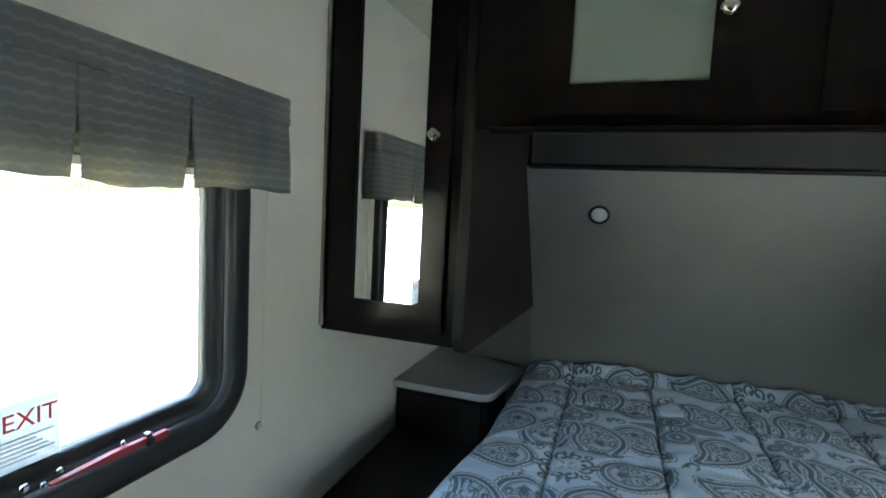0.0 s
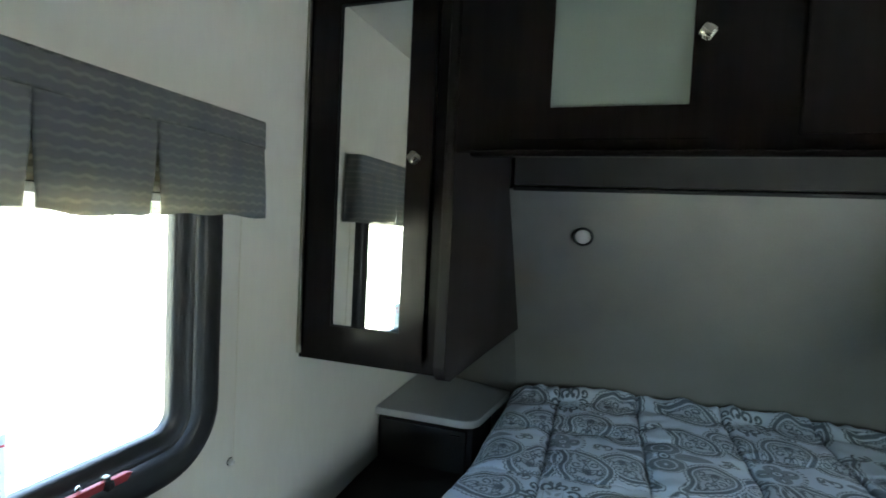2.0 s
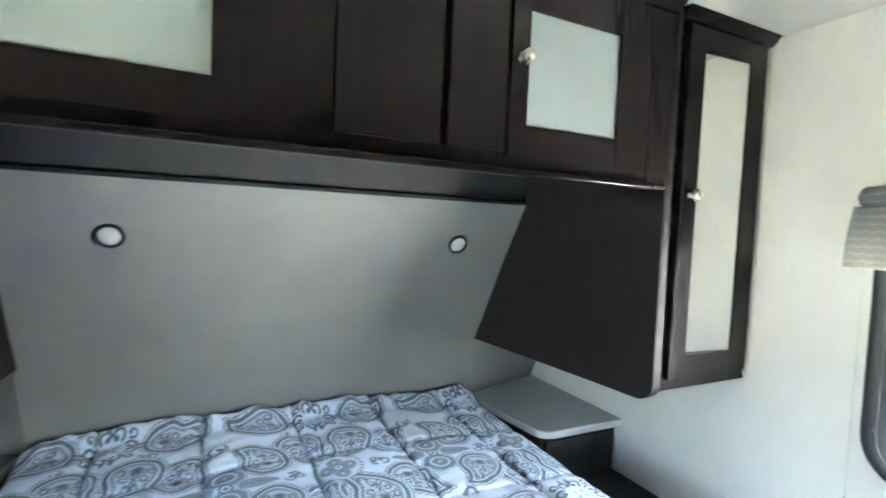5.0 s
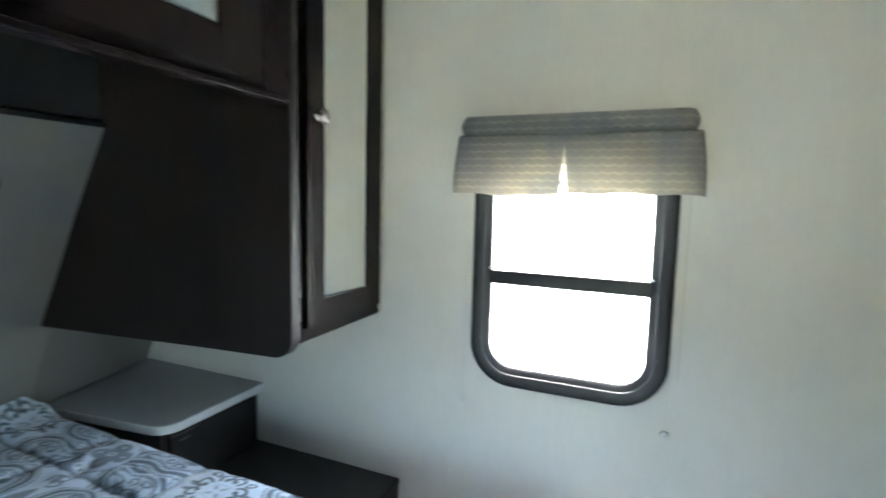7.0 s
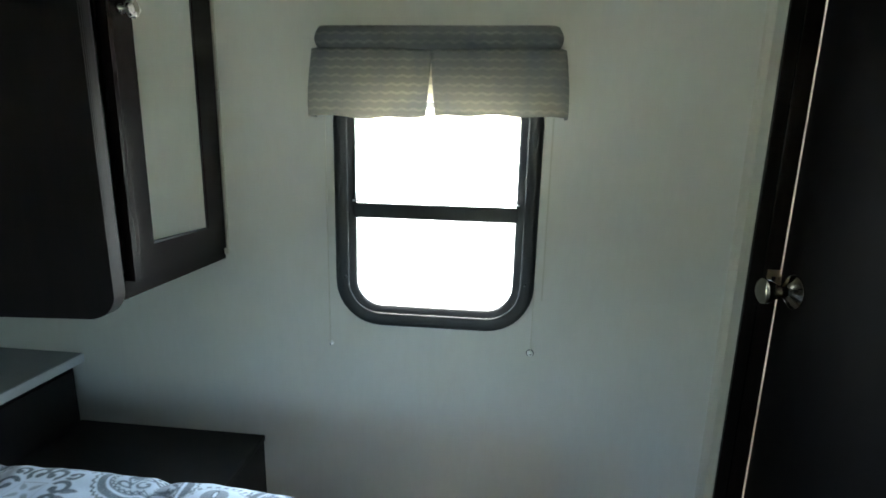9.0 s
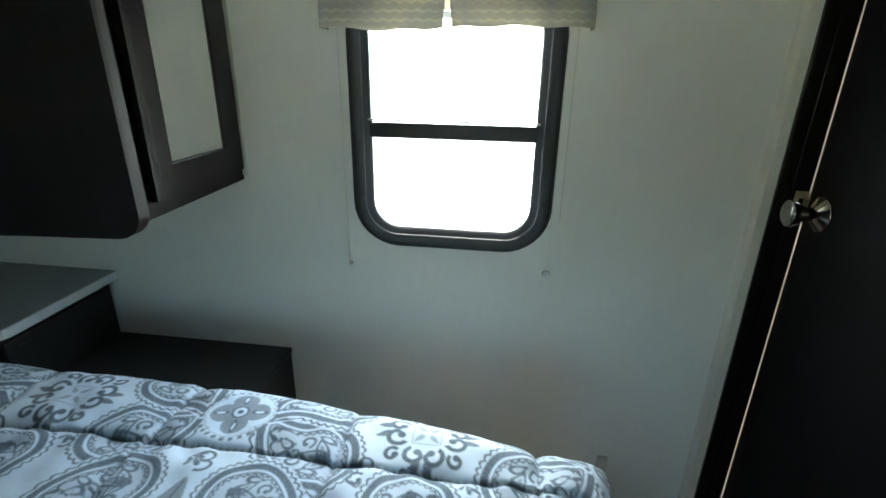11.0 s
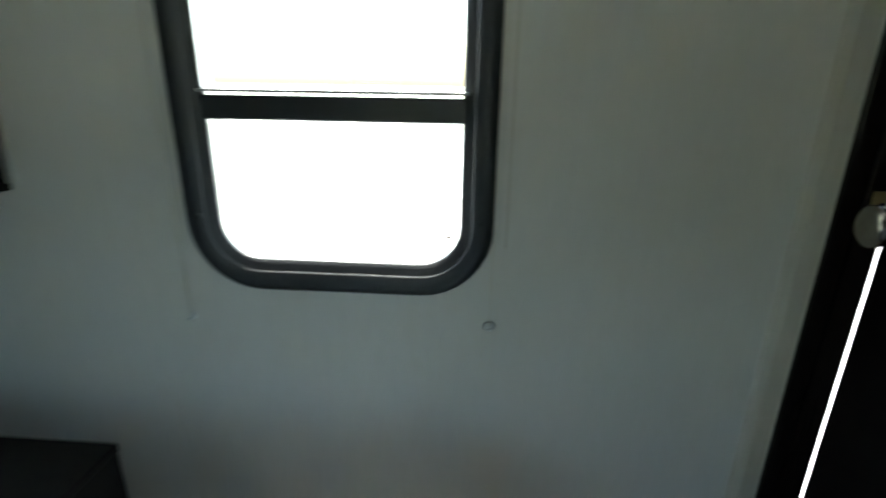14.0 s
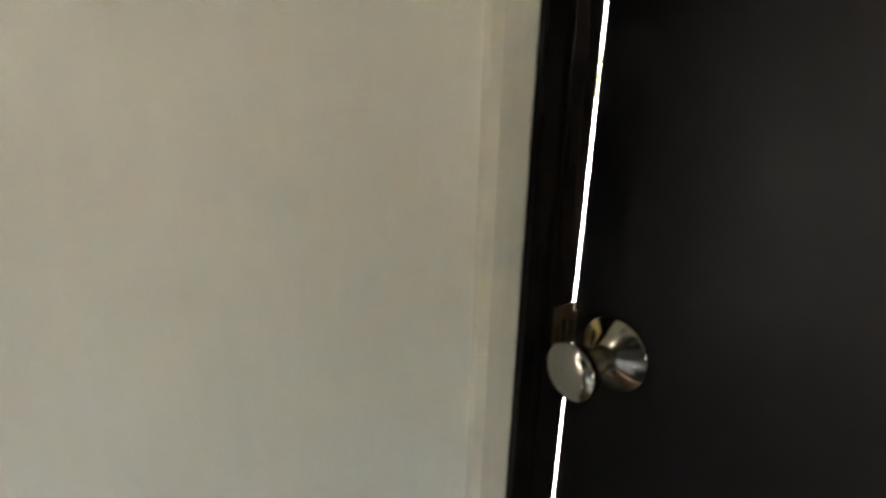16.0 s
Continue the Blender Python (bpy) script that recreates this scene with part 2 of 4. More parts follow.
def extrude_plan(points, lo, hi, axis, bevel=0.0, bm=None, seg=2):
    """A prism over a closed outline; axis 0, 1 or 2 is the way of its depth."""
    b = bmesh.new()
    others = [i for i in range(3) if i != axis]
    rings = []
    for d in (lo, hi):
        ring = []
        for p in points:
            c = [0, 0, 0]
            c[axis], c[others[0]], c[others[1]] = d, p[0], p[1]
            ring.append(b.verts.new(c))
        rings.append(ring)
    b.faces.new(rings[0])
    b.faces.new(rings[1])
    n = len(points)
    for i in range(n):
        b.faces.new((rings[0][i], rings[0][(i + 1) % n], rings[1][(i + 1) % n], rings[1][i]))
    if bevel:
        edges = [e for e in b.edges if abs(e.verts[0].co[axis] - e.verts[1].co[axis]) < 1e-6]
        bmesh.ops.bevel(b, geom=edges, offset=bevel, segments=seg, profile=0.5, affect="EDGES")
    return merge(bm, b)


def lathe(profile, origin, axis, turns=28, bm=None):
    """Turns (distance along axis, radius) round an axis."""
    b = bmesh.new()
    axis = Vector(axis).normalized()
    u = axis.orthogonal().normalized()
    w = axis.cross(u)
    rings = []
    for d, r in profile:
        c = Vector(origin) + axis * d
        if r < 1e-6:
            rings.append([b.verts.new(c)])
        else:
            rings.append([b.verts.new(c + u * r * math.cos(2 * math.pi * i / turns) + w * r * math.sin(2 * math.pi * i / turns)) for i in range(turns)])
    for p, q in zip(rings, rings[1:]):
        for i in range(turns):
            j = (i + 1) % turns
            face = [p[i % len(p)], p[j % len(p)], q[j % len(q)], q[i % len(q)]]
            face = list(dict.fromkeys(face))
            if len(face) > 2:
                b.faces.new(face)
    return merge(bm, b)


def tube(points, r, turns=8, bm=None):
    b = bmesh.new()
    rings = []
    pts = [Vector(p) for p in points]
    for i, p in enumerate(pts):
        d = (pts[min(i + 1, len(pts) - 1)] - pts[max(i - 1, 0)]).normalized()
        u = d.orthogonal().normalized() if not rings else (u - d * u.dot(d)).normalized()
        w = d.cross(u)
        rings.append([b.verts.new(p + u * r * math.cos(2 * math.pi * k / turns) + w * r * math.sin(2 * math.pi * k / turns)) for k in range(turns)])
    for p, q in zip(rings, rings[1:]):
        for k in range(turns):
            b.faces.new((p[k], p[(k + 1) % turns], q[(k + 1) % turns], q[k]))
    b.faces.new(rings[0])
    b.faces.new(rings[-1])
    return merge(bm, b)


def rounded(u0, u1, v0, v1, r, n=9):
    """The outline of a rectangle with round corners."""
    pts = []
    for cu, cv, a in ((u1 - r, v1 - r, 0), (u0 + r, v1 - r, 90), (u0 + r, v0 + r, 180), (u1 - r, v0 + r, 270)):
        for i in range(n):
            t = radians(a + 90 * i / (n - 1))
            pts.append((cu + r * math.cos(t), cv + r * math.sin(t)))
    return pts


def ring_frame(u0, u1, v0, v1, r, profile, axis=0):
    """A rounded window ring: profile is (inset, depth) from its outer edge to its inner one."""
    b = bmesh.new()
    loops = []
    for inset, d in profile:
        loop = []
        for u, v in rounded(u0 + inset, u1 - inset, v0 + inset, v1 - inset, max(r - inset, 0.012)):
            loop.append(b.verts.new((d, u, v) if axis == 0 else (u, d, v)))
        loops.append(loop)
    for p, q in zip(loops, loops[1:]):
        n = len(p)
        for i in range(n):
            b.faces.new((p[i], p[(i + 1) % n], q[(i + 1) % n], q[i]))
    return b


def holed_wall(us, vs, holes, d0, d1, axis):
    """A wall slab with rectangular openings through it. us and vs are the cuts along and up."""
    b = bmesh.new()
    us, vs = sorted(us), sorted(vs)
    vert = {}

    def at(i, j, k):
        if (i, j, k) not in vert:
            d = (d0, d1)[k]
            vert[i, j, k] = b.verts.new((d, us[i], vs[j]) if axis == 0 else (us[i], d, vs[j]))
        return vert[i, j, k]

    def full(i, j):
        if not (0 <= i < len(us) - 1 and 0 <= j < len(vs) - 1):
            return False
        u, v = (us[i] + us[i + 1]) / 2, (vs[j] + vs[j + 1]) / 2
        return not any(a < u < c and e < v < f for a, c, e, f in holes)

    for i in range(len(us) - 1):
        for j in range(len(vs) - 1):
            if full(i, j):
                for k in (0, 1):
                    b.faces.new((at(i, j, k), at(i + 1, j, k), at(i + 1, j + 1, k), at(i, j + 1, k)))
                for di, dj, e in ((-1, 0, ((0, 0), (0, 1))), (1, 0, ((1, 0), (1, 1))), (0, -1, ((0, 0), (1, 0))), (0, 1, ((0, 1), (1, 1)))):
                    if not full(i + di, j + dj):
                        p, q = e
                        b.faces.new((at(i + p[0], j + p[1], 0), at(i + q[0], j + q[1], 0), at(i + q[0], j + q[1], 1), at(i + p[0], j + p[1], 1)))
    return b


# ---- the room ----
W, TOP, BACK = 1.15, 2.02, -0.03
solid("floor", box((-1.2, -1.7, -0.05), (1.2, 2.3, 0.0)), VINYLFLOOR, "brown plank-look vinyl floor", "floor", "structure")
solid("ceiling", box((-1.2, -1.7, TOP), (1.2, 2.3, TOP + 0.05)), CEIL, "white vinyl ceiling panel", "ceiling", "structure")
W1 = (0.10, 0.915, 0.912, 1.52)
W2 = (0.43, 0.92, 0.895, 1.51)


def opening(w, m):
    return (w[0] + m, w[1] - m, w[2] + m, w[3] - m)


# hd: unseen opening, added and sized to light the hall behind the door gap
h1, h2, hd = opening(W1, 0.05), opening(W2, 0.042), (-0.86, -0.13, 0.25, 1.90)
solid("wall_west", holed_wall((-1.7, h1[0], h1[1], 2.3), (0, h1[2], h1[3], TOP), [h1], -W, -W - 0.05, 0), WALL, "beige vinyl side wall with a window", "wall", "structure")
solid("wall_east", holed_wall((-1.7, hd[0], hd[1], h2[0], h2[1], 2.3), (0, hd[2], h2[2], h2[3], hd[3], TOP), [h2, hd], W, W + 0.05, 0), WALL, "beige vinyl side wall with a window", "wall", "structure")
solid("wall_north", box((-1.2, 2.25, 0), (1.2, 2.3, TOP)), WALL, "plain beige wall behind the cabinets", "wall", "structure")
solid("wall_hall_end", box((-1.2, -1.7, 0), (1.2, -1.65, TOP)), WALL, "plain white-beige end wall of the hall", "wall", "structure")
DOORWAY = (0.455, 1.104, -0.01, 1.93)
# Unseen side given a dark skin to dim the room's bounce and reflections.
solid("wall_south", holed_wall((-W, DOORWAY[0], DOORWAY[1], W), (0, 1.93, TOP), [DOORWAY], BACK, -0.088, 1), DOORSKIN, "partition wall with a doorway, its unseen face made dark to cut bounce", "wall", "structure")

# slanted board behind the bed
SLOPE = 0.5


def board_y(z):
    return 1.675 + (1.537 - z) * SLOPE


NICHE = 2.249


def board(x0, x1, low, bm=None):
    pts = [(board_y(1.537), 1.537), (board_y(low), low), (NICHE, low), (NICHE, 1.545), (board_y(1.537) + 0.02, 1.545)]
    return extrude_plan(pts, x0, x1, 0, bm=bm)


# full height between the wardrobes, turning back to the side walls over each nightstand
panel = board(-0.700, 0.684, 0.55)
board(-W, -0.7005, 1.05, panel)
board(0.6845, W, 1.05, panel)
solid("headboard_wall_panel", panel, PANEL, "smooth grey slanted headboard wall panel", "wall panel", "structure")
pts = [(board_y(1.537) - 0.003, 1.533), (board_y(1.537) - 0.004, 1.541), (board_y(1.537) + 0.014, 1.547), (board_y(1.537) + 0.014, 1.540), (board_y(1.537), 1.531)]
solid("trim_headboard", extrude_plan(pts, -0.692, 0.692, 0), GASKET, "thin black trim along the panel's top", "trim", "structure")

def splay(x0, x1):
    """The board's lower side, turned back from x0 at its edge to x1 at the wall."""
    b = bmesh.new()
    loops = []
    for x, back in ((x0, 0.0), (x1, 0.15)):
        loops.append([b.verts.new((x, y, z)) for y, z in ((board_y(1.05) + back, 1.0495), (board_y(0.70) + back, 0.70), (NICHE - 0.001, 0.70), (NICHE - 0.001, 1.0495))])
    p, q = loops
    for k in range(4):
        b.faces.new((p[k], p[(k + 1) % 4], q[(k + 1) % 4], q[k]))
    b.faces.new(p)
    b.faces.new(q)
    bmesh.ops.recalc_face_normals(b, faces=b.faces)
    return b


for k, (x0, x1) in enumerate(((-0.7005, -W), (0.6845, W))):
    solid("wall_splay_%d" % (k + 1), splay(x0, x1), PANEL, "grey vinyl side of the headboard over a nightstand", "wall panel", "structure")

# corner strips
solid("trim_doorway", box((DOORWAY[1] + 0.001, BACK + 0.0, 0), (W, BACK + 0.004, TOP), 0.001), TRIM, "beige vinyl strip beside the door jamb", "trim", "structure")
solid("trim_corner", extrude_plan([(W, BACK + 0.004), (W - 0.006, BACK + 0.004), (W - 0.005, BACK + 0.018), (W, BACK + 0.022)], 0, TOP, 2), TRIM, "narrow beige corner moulding", "trim", "structure")


# ---- windows ----
def window_one():
    w = thing("window_1", (-W, 0.5, 0.912), "large black-framed emergency exit window with rounded corners", "window", kind="structure")
    prof = [(0, -W), (0.002, -1.138), (0.009, -1.130), (0.024, -1.127), (0.050, -1.1275), (0.057, -1.131), (0.062, -1.140), (0.065, -1.152)]
    part("window_frame", ring_frame(*W1, 0.125, prof), BLACK, w, smooth=True)
    prof = [(0.061, -1.1440), (0.066, -1.1445), (0.070, -1.148), (0.074, -1.158), (0.088, -1.160), (0.092, -1.163), (0.094, -1.180), (0.060, -1.182)]
    part("sash", ring_frame(*W1, 0.125, prof), BLACK, w, smooth=True)
    g = opening(W1, 0.091)
    part("pane", extrude_plan(rounded(*g, 0.036), -1.172, -1.168, 0), PANE, w).visible_shadow = False
    # red release lever along the bottom rail, in two lengths either side of its black pivot
    lever = part("release_lever", extrude_plan([(0.514, 0.985), (0.514, 0.989), (0.560, 0.990), (0.600, 0.992), (0.659, 0.991), (0.662, 0.986), (0.659, 0.979), (0.600, 0.980)], -1.1268, -1.117, 0, 0.002), RED, w, "red plastic release lever")
    part("thumb_tab", extrude_plan([(0.671, 0.976), (0.671, 0.989), (0.698, 0.989), (0.706, 0.985), (0.696, 0.975)], -1.1268, -1.116, 0, 0.002), RED, lever)
    part("pivot", lathe([(0, 0.0085), (0.012, 0.0085), (0.015, 0.005), (0.015, 0)], (-1.1265, 0.6655, 0.982), (1, 0, 0), 16), GASKET, lever, "black pivot pin")
    part("catch", box((-1.1265, 0.659, 0.989), (-1.115, 0.668, 0.998), 0.0015), KNOBMETAL, w)
    for y, z, r in ((0.487, 0.996, 0.0060), (0.510, 0.988, 0.0042), (0.531, 0.998, 0.0042), (0.625, 0.996, 0.0042)):
        part("screw", lathe([(0, r), (0.003, 0.92 * r), (0.005, 0.55 * r), (0.005, 0)], (-1.1272, y, z), (1, 0, 0), 14), NICKEL, w, "small bright screw")
    return w


window_one()


def window_two():
    w = thing("window_2", (W, 0.675, 0.895), "narrow black-framed sliding window with rounded corners", "window", kind="structure")
    prof = [(0, W), (0.002, 1.142), (0.007, 1.137), (0.014, 1.1355), (0.024, 1.1375), (0.032, 1.1400), (0.0345, 1.1412), (0.036, 1.150)]
    part("window_frame", ring_frame(*W2, 0.115, prof), BLACK, w, smooth=True)
    prof = [(0.034, 1.1425), (0.044, 1.1462), (0.051, 1.1495), (0.0525, 1.1510), (0.053, 1.1535), (0.053, 1.158), (0.033, 1.168)]
    part("sash", ring_frame(*W2, 0.115, prof), BLACK, w, smooth=True)
    part("meeting_rail", box((1.148, 0.470, 1.167), (1.168, 0.880, 1.203), 0.004), BLACK, w)
    part("rail_lip", box((1.146, 0.474, 1.207), (1.166, 0.876, 1.2115), 0.0012), PLASTIC, w, "bright metal lip")
    g = opening(W2, 0.044)
    part("pane", extrude_plan(rounded(g[0], g[1], g[2], 1.185, 0.05), 1.159, 1.162, 0), PANE, w).visible_shadow = False
    part("pane", extrude_plan([(g[0], 1.186), (g[1], 1.186), (g[1], g[3]), (g[0], g[3])], 1.154, 1.157, 0), PANE, w).visible_shadow = False
    # specks set on the pane in place of the gravel seen through it
    b = bmesh.new()
    rng = random.Random(5)
    for k in range(130):
        y, z = 0.486 + abs(rng.gauss(0, 0.055)), 0.985 + abs(rng.gauss(0, 0.036))
        q, lean = rng.uniform(0.0013, 0.0028), rng.uniform(-0.5, 0.5)
        b.faces.new([b.verts.new((1.1585, y + q * 1.5 * math.cos(a), z + q * (0.75 * math.sin(a) + lean * math.cos(a)))) for a in (radians(60 * j) for j in range(6))])
    tagged(part("gravel_specks", b, BARK, w, "dark specks on the lower pane, standing in for gravel outside"), kind="stuff")
    part("side_channel", box((1.147, 0.866, 1.213), (1.153, 0.870, 1.46), 0.001), PLASTIC, w)
    for y, z in ((0.893, 1.02), (0.452, 1.02)):
        part("screw", lathe([(0, 0.004), (0.002, 0.0035), (0.003, 0)], (1.138, y, z), (-1, 0, 0), 12), BLACK, w)
    return w


window_two()


# ---- valances ----
def cloth_sheet(path, z0, z1, rows, shape, hem):
    """Cloth hung along a plan path of (x, y); shape(v) gives its bulge, hem(u) the drop at its lower edge."""
    b = bmesh.new()
    grid = []
    n = len(path)
    for r in range(rows + 1):
        v = r / rows
        line = []
        for x, y, ox, oy in path:
            z = z0 + (z1 - z0) * v - hem(y) * v * v
            o = shape(v, y)
            line.append(b.verts.new((x + ox * o, y + oy * o, z)))
        grid.append(line)
    for p, q in zip(grid, grid[1:]):
        for i in range(n - 1):
            b.faces.new((p[i], p[i + 1], q[i + 1], q[i]))
    return b


def plan_path(s, depth, y0, y1, end0, end1, n=44, r=0.025):
    """Along the front of a valance, with rounded returns to the wall where asked."""
    pts = []
    xf, xw = s * (W - depth), s * (W - 0.004)
    if end0:
        pts += [(xw + (xf + s * r - xw) * k / 3, y0, 0.0, -1.0) for k in range(3)]
        pts += [(xf + s * r * (1 - math.sin(a)), y0 + r * (1 - math.cos(a)), -s * math.sin(a), -math.cos(a)) for a in (radians(15 * k) for k in range(6))]
    lo, hi = y0 + (r if end0 else 0), y1 - (r if end1 else 0)
    pts += [(xf, lo + (hi - lo) * k / n, -s, 0.0) for k in range(n + 1)]
    if end1:
        pts += [(xf + s * r * (1 - math.cos(a)), y1 - r * (1 - math.sin(a)), -s * math.cos(a), math.sin(a)) for a in (radians(15 * k) for k in range(1, 7))]
        pts += [(xf + s * r + (xw - xf - s * r) * k / 3, y1, 0.0, 1.0) for k in range(1, 4)]
    return pts


def valance(s, depth, y0, y1, cuts, label, flare, up, inset):
    v = thing("window_valance", (s * W, (y0 + y1) / 2, 1.40), label, "valance")

    def cloth(name, bm, text=""):
        ob = part(name, bm, FABRIC, v, text, smooth=True)
        mod = ob.modifiers.new("cloth", "SOLIDIFY")
        mod.thickness, mod.offset = 0.0022, 0
        return ob

    def head(t, y):
        if not inset:
            return 0.006 + 0.001 * math.sin(14 * y) * t
        return 0.010 * math.sin(math.pi * min(t * 1.15, 1.0)) + 0.002 * math.sin(9 * y + 2 * s) * t

    cloth("header", cloth_sheet(plan_path(s, depth, y0 + inset, y1 - inset, True, True, r=0.010 if not inset else 0.025), up, up - 0.052, 10, head, lambda y: 0.002 * math.sin(21 * y)), "gathered upper band")
    part("board", box((s * (W - 0.002), y0 + 0.03, up - 0.012), (s * (W - depth + 0.006), y1 - 0.03, up - 0.003), 0.002), FABRIC, v)
    edges = [y0, *cuts, y1]
    for k in range(len(edges) - 1):
        a, c = edges[k], edges[k + 1]
        first, last = k == 0, k == len(edges) - 2
        mid = (a + c) / 2

        def bulge(t, y, a=a, c=c, first=first, last=last, k=k):
            pull = 0.0
            if not first:
                pull = max(pull, 1 - (y - a) / 0.05)
            if not last:
                pull = max(pull, 1 - (c - y) / 0.05)
            return 0.006 + flare * math.sin(math.pi * 0.62 * t) + 0.004 * math.sin(34 * y + 1.7 * k) * t - 0.006 * max(pull, 0) * t

        def spread(bm, a=a, c=c, first=first, last=last):
            for vert in bm.verts:
                t = min(max((1.556 - vert.co.z) / 0.15, 0), 1)
                open_up = max(t - 0.28, 0) * 0.013
                if not first and vert.co.y < mid:
                    vert.co.y += open_up * max(1 - (vert.co.y - a) / 0.06, 0)
                if not last and vert.co.y > mid:
                    vert.co.y -= open_up * max(1 - (c - vert.co.y) / 0.06, 0)
            return bm

        bm = cloth_sheet(plan_path(s, depth - 0.004, a, c, first, last, 36, 0.010 if not inset else 0.025), up - 0.044, 1.404, 14, bulge, lambda y, k=k, a=a, c=c: 0.006 * math.sin(math.pi * (y - a) / (c - a)) * (1 if k % 2 else -0.6) + 0.002 * math.sin(55 * y))
        cloth("flap", spread(bm))
    return v


valance(-1, 0.048, 0.045, 0.985, (0.18, 0.36, 0.54, 0.724), "grey-blue wave-striped pleated fabric valance over the exit window", 0.006, 1.604, 0.0)
valance(1, 0.078, 0.405, 0.941, (0.680,), "grey-green wave-striped fabric valance with one split", 0.009, 1.586, 0.012)


def folded_shade(s, y0, y1, z1):
    """A pleated shade drawn up under its head rail."""
    t = thing("pleated_blind", (s * W, (y0 + y1) / 2, 1.43), "cream pleated blind drawn up behind the valance", "blind", "pleated blinds")
    x0, x1, n = W - 0.005, W - 0.030, 11
    part("head_rail", box((s * x0, y0, z1 - 0.018), (s * (x1 - 0.002), y1, z1), 0.002), WHITE, t)
    zig = [(s * (x1 if k % 2 else x1 + 0.007), z1 - 0.019 - 0.0085 * k) for k in range(n)]
    zag = [(s * (x0 if k % 2 else x0 - 0.007), z1 - 0.019 - 0.0085 * k) for k in reversed(range(n))]
    part("pleats", extrude_plan(zig + zag, y0 + 0.004, y1 - 0.004, 1), SHADE, t, "cream folded cloth pleats")
    low = z1 - 0.019 - 0.0085 * n
    part("bottom_rail", box((s * x0, y0 + 0.002, low - 0.008), (s * x1, y1 - 0.002, low + 0.006), 0.002), WHITE, t)


folded_shade(-1, 0.075, 0.955, 1.545)
folded_shade(1, 0.425, 0.925, 1.545)


def pull_cord(s, y, z0, z1, label, r):
    c = thing("blind_cord", (s * W, y, z1), label, "cord", "blind cords")
    part("cord", tube([(s * (W - 0.012), y, z0), (s * (W - 0.010), y, (z0 + z1) / 2), (s * (W - 0.008), y, z1 + 0.004)], 0.0011, 6), CORD, c)
    clip = part("cord_anchor", lathe([(0, r), (0.003, r), (0.006, 0.9 * r), (0.009, 0.7 * r), (0.0105, 0.42 * r), (0.011, 0)], (s * W, y, z1), (-s, 0, 0), 18), WHITE, c, "small white plastic anchor")
    # flat ring round the anchor's foot, dark on the larger anchors
    part("base_ring", lathe([(0, 1.22 * r), (0.0012, 1.18 * r), (0.0016, 1.01 * r)], (s * W, y, z1), (-s, 0, 0), 18), GASKET if r > 0.006 else WHITE, clip)
    part("screw", lathe([(0, 0.0022), (0.0008, 0.0018), (0.001, 0)], (s * (W - 0.0108), y, z1), (-s, 0, 0), 10), NICKEL, clip)
    return c


pull_cord(-1, 0.967, 1.42, 0.878, "thin pale blind cord beside the exit window", 0.0075)
pull_cord(1, 0.937, 1.43, 0.838, "thin pale blind cord beside the narrow window", 0.005)
pull_cord(1, 0.430, 1.43, 0.844, "thin pale blind cord beside the narrow window", 0.0078)
solid("trim_blind", box((W - 0.0016, 0.408, 0.98), (W, 0.412, 1.50), 0.0005), TRIM, "thin beige blind guide strip", "trim", "structure")


# ---- exit sticker ----
def sticker():
    st = thing("exit_sticker", (-1.165, 0.49, 0.985), "white exit sticker with red lettering on the glass", "sticker")
    part("film", box((-1.1675, 0.476, 0.995), (-1.1665, 0.557, 1.099), 0), PAPER, st)
    cu = bpy.data.curves.new("letters", "FONT")
    cu.body, cu.size, cu.align_x, cu.extrude = "EXIT", 0.0345, "CENTER", 0.0002
    tmp = new("letters", cu)
    tmp.matrix_world = Matrix(((0, 0, 1, 0), (1, 0, 0, 0), (0, 1, 0, 0), (0, 0, 0, 1)))
    deps = bpy.context.evaluated_depsgraph_get()
    me = bpy.data.meshes.new_from_object(tmp.evaluated_get(deps))
    bpy.data.objects.remove(tmp)
    me.transform(Matrix(((0, 0, 1, 0), (1, 0, 0, 0), (0, 1, 0, 0), (0, 0, 0, 1))))
    me.materials.clear()
    me.materials.append(REDINK)
    ob = new("letters", me)
    ob.parent = st
    ob.location = (-0.0008, 0.0290, 1.061 - 0.985)
    for k in range(6):
        part("text_line", box((-1.1666, 0.481, 1.046 - 0.0062 * k), (-1.1660, 0.550 - 0.008 * ((k * 3) % 4), 1.0485 - 0.0062 * k)), GREYINK, st)
    return st


sticker()


# ---- cabinets ----
def square_knob(parent, x, y, z, tilt=45):
    """A pillow-shaped square knob on a short neck, facing the room's foot end."""
    k = part("knob", lathe([(0, 0.008), (0.003, 0.0075), (0.006, 0.005), (0.014, 0.005), (0.016, 0.008)], (x, y, z), (0, -1, 0), 16), NICKEL, parent, "square brushed nickel knob", True)
    b = bmesh.new()
    bmesh.ops.create_cube(b, size=1)
    bmesh.ops.subdivide_edges(b, edges=b.edges[:], cuts=5, use_grid_fill=True)
    for v in b.verts:
        q = 1 - 0.28 * (v.co.x ** 2 + v.co.z ** 2) * 2
        v.co = Vector((v.co.x * 0.026 * (1 - 0.5 * v.co.z ** 2 * 0.4), v.co.y * 0.015 * q, v.co.z * 0.026 * (1 - 0.5 * v.co.x ** 2 * 0.4)))
    bmesh.ops.bevel(b, geom=[e for e in b.edges if e.calc_face_angle(0) > 0.9], offset=0.0025, segments=2, affect="EDGES")
    bmesh.ops.rotate(b, verts=b.verts, matrix=Euler((0, radians(tilt), 0)).to_matrix())
    bmesh.ops.translate(b, verts=b.verts, vec=(x, y - 0.022, z))
    part("head", b, NICKEL, k, smooth=True)
    return k


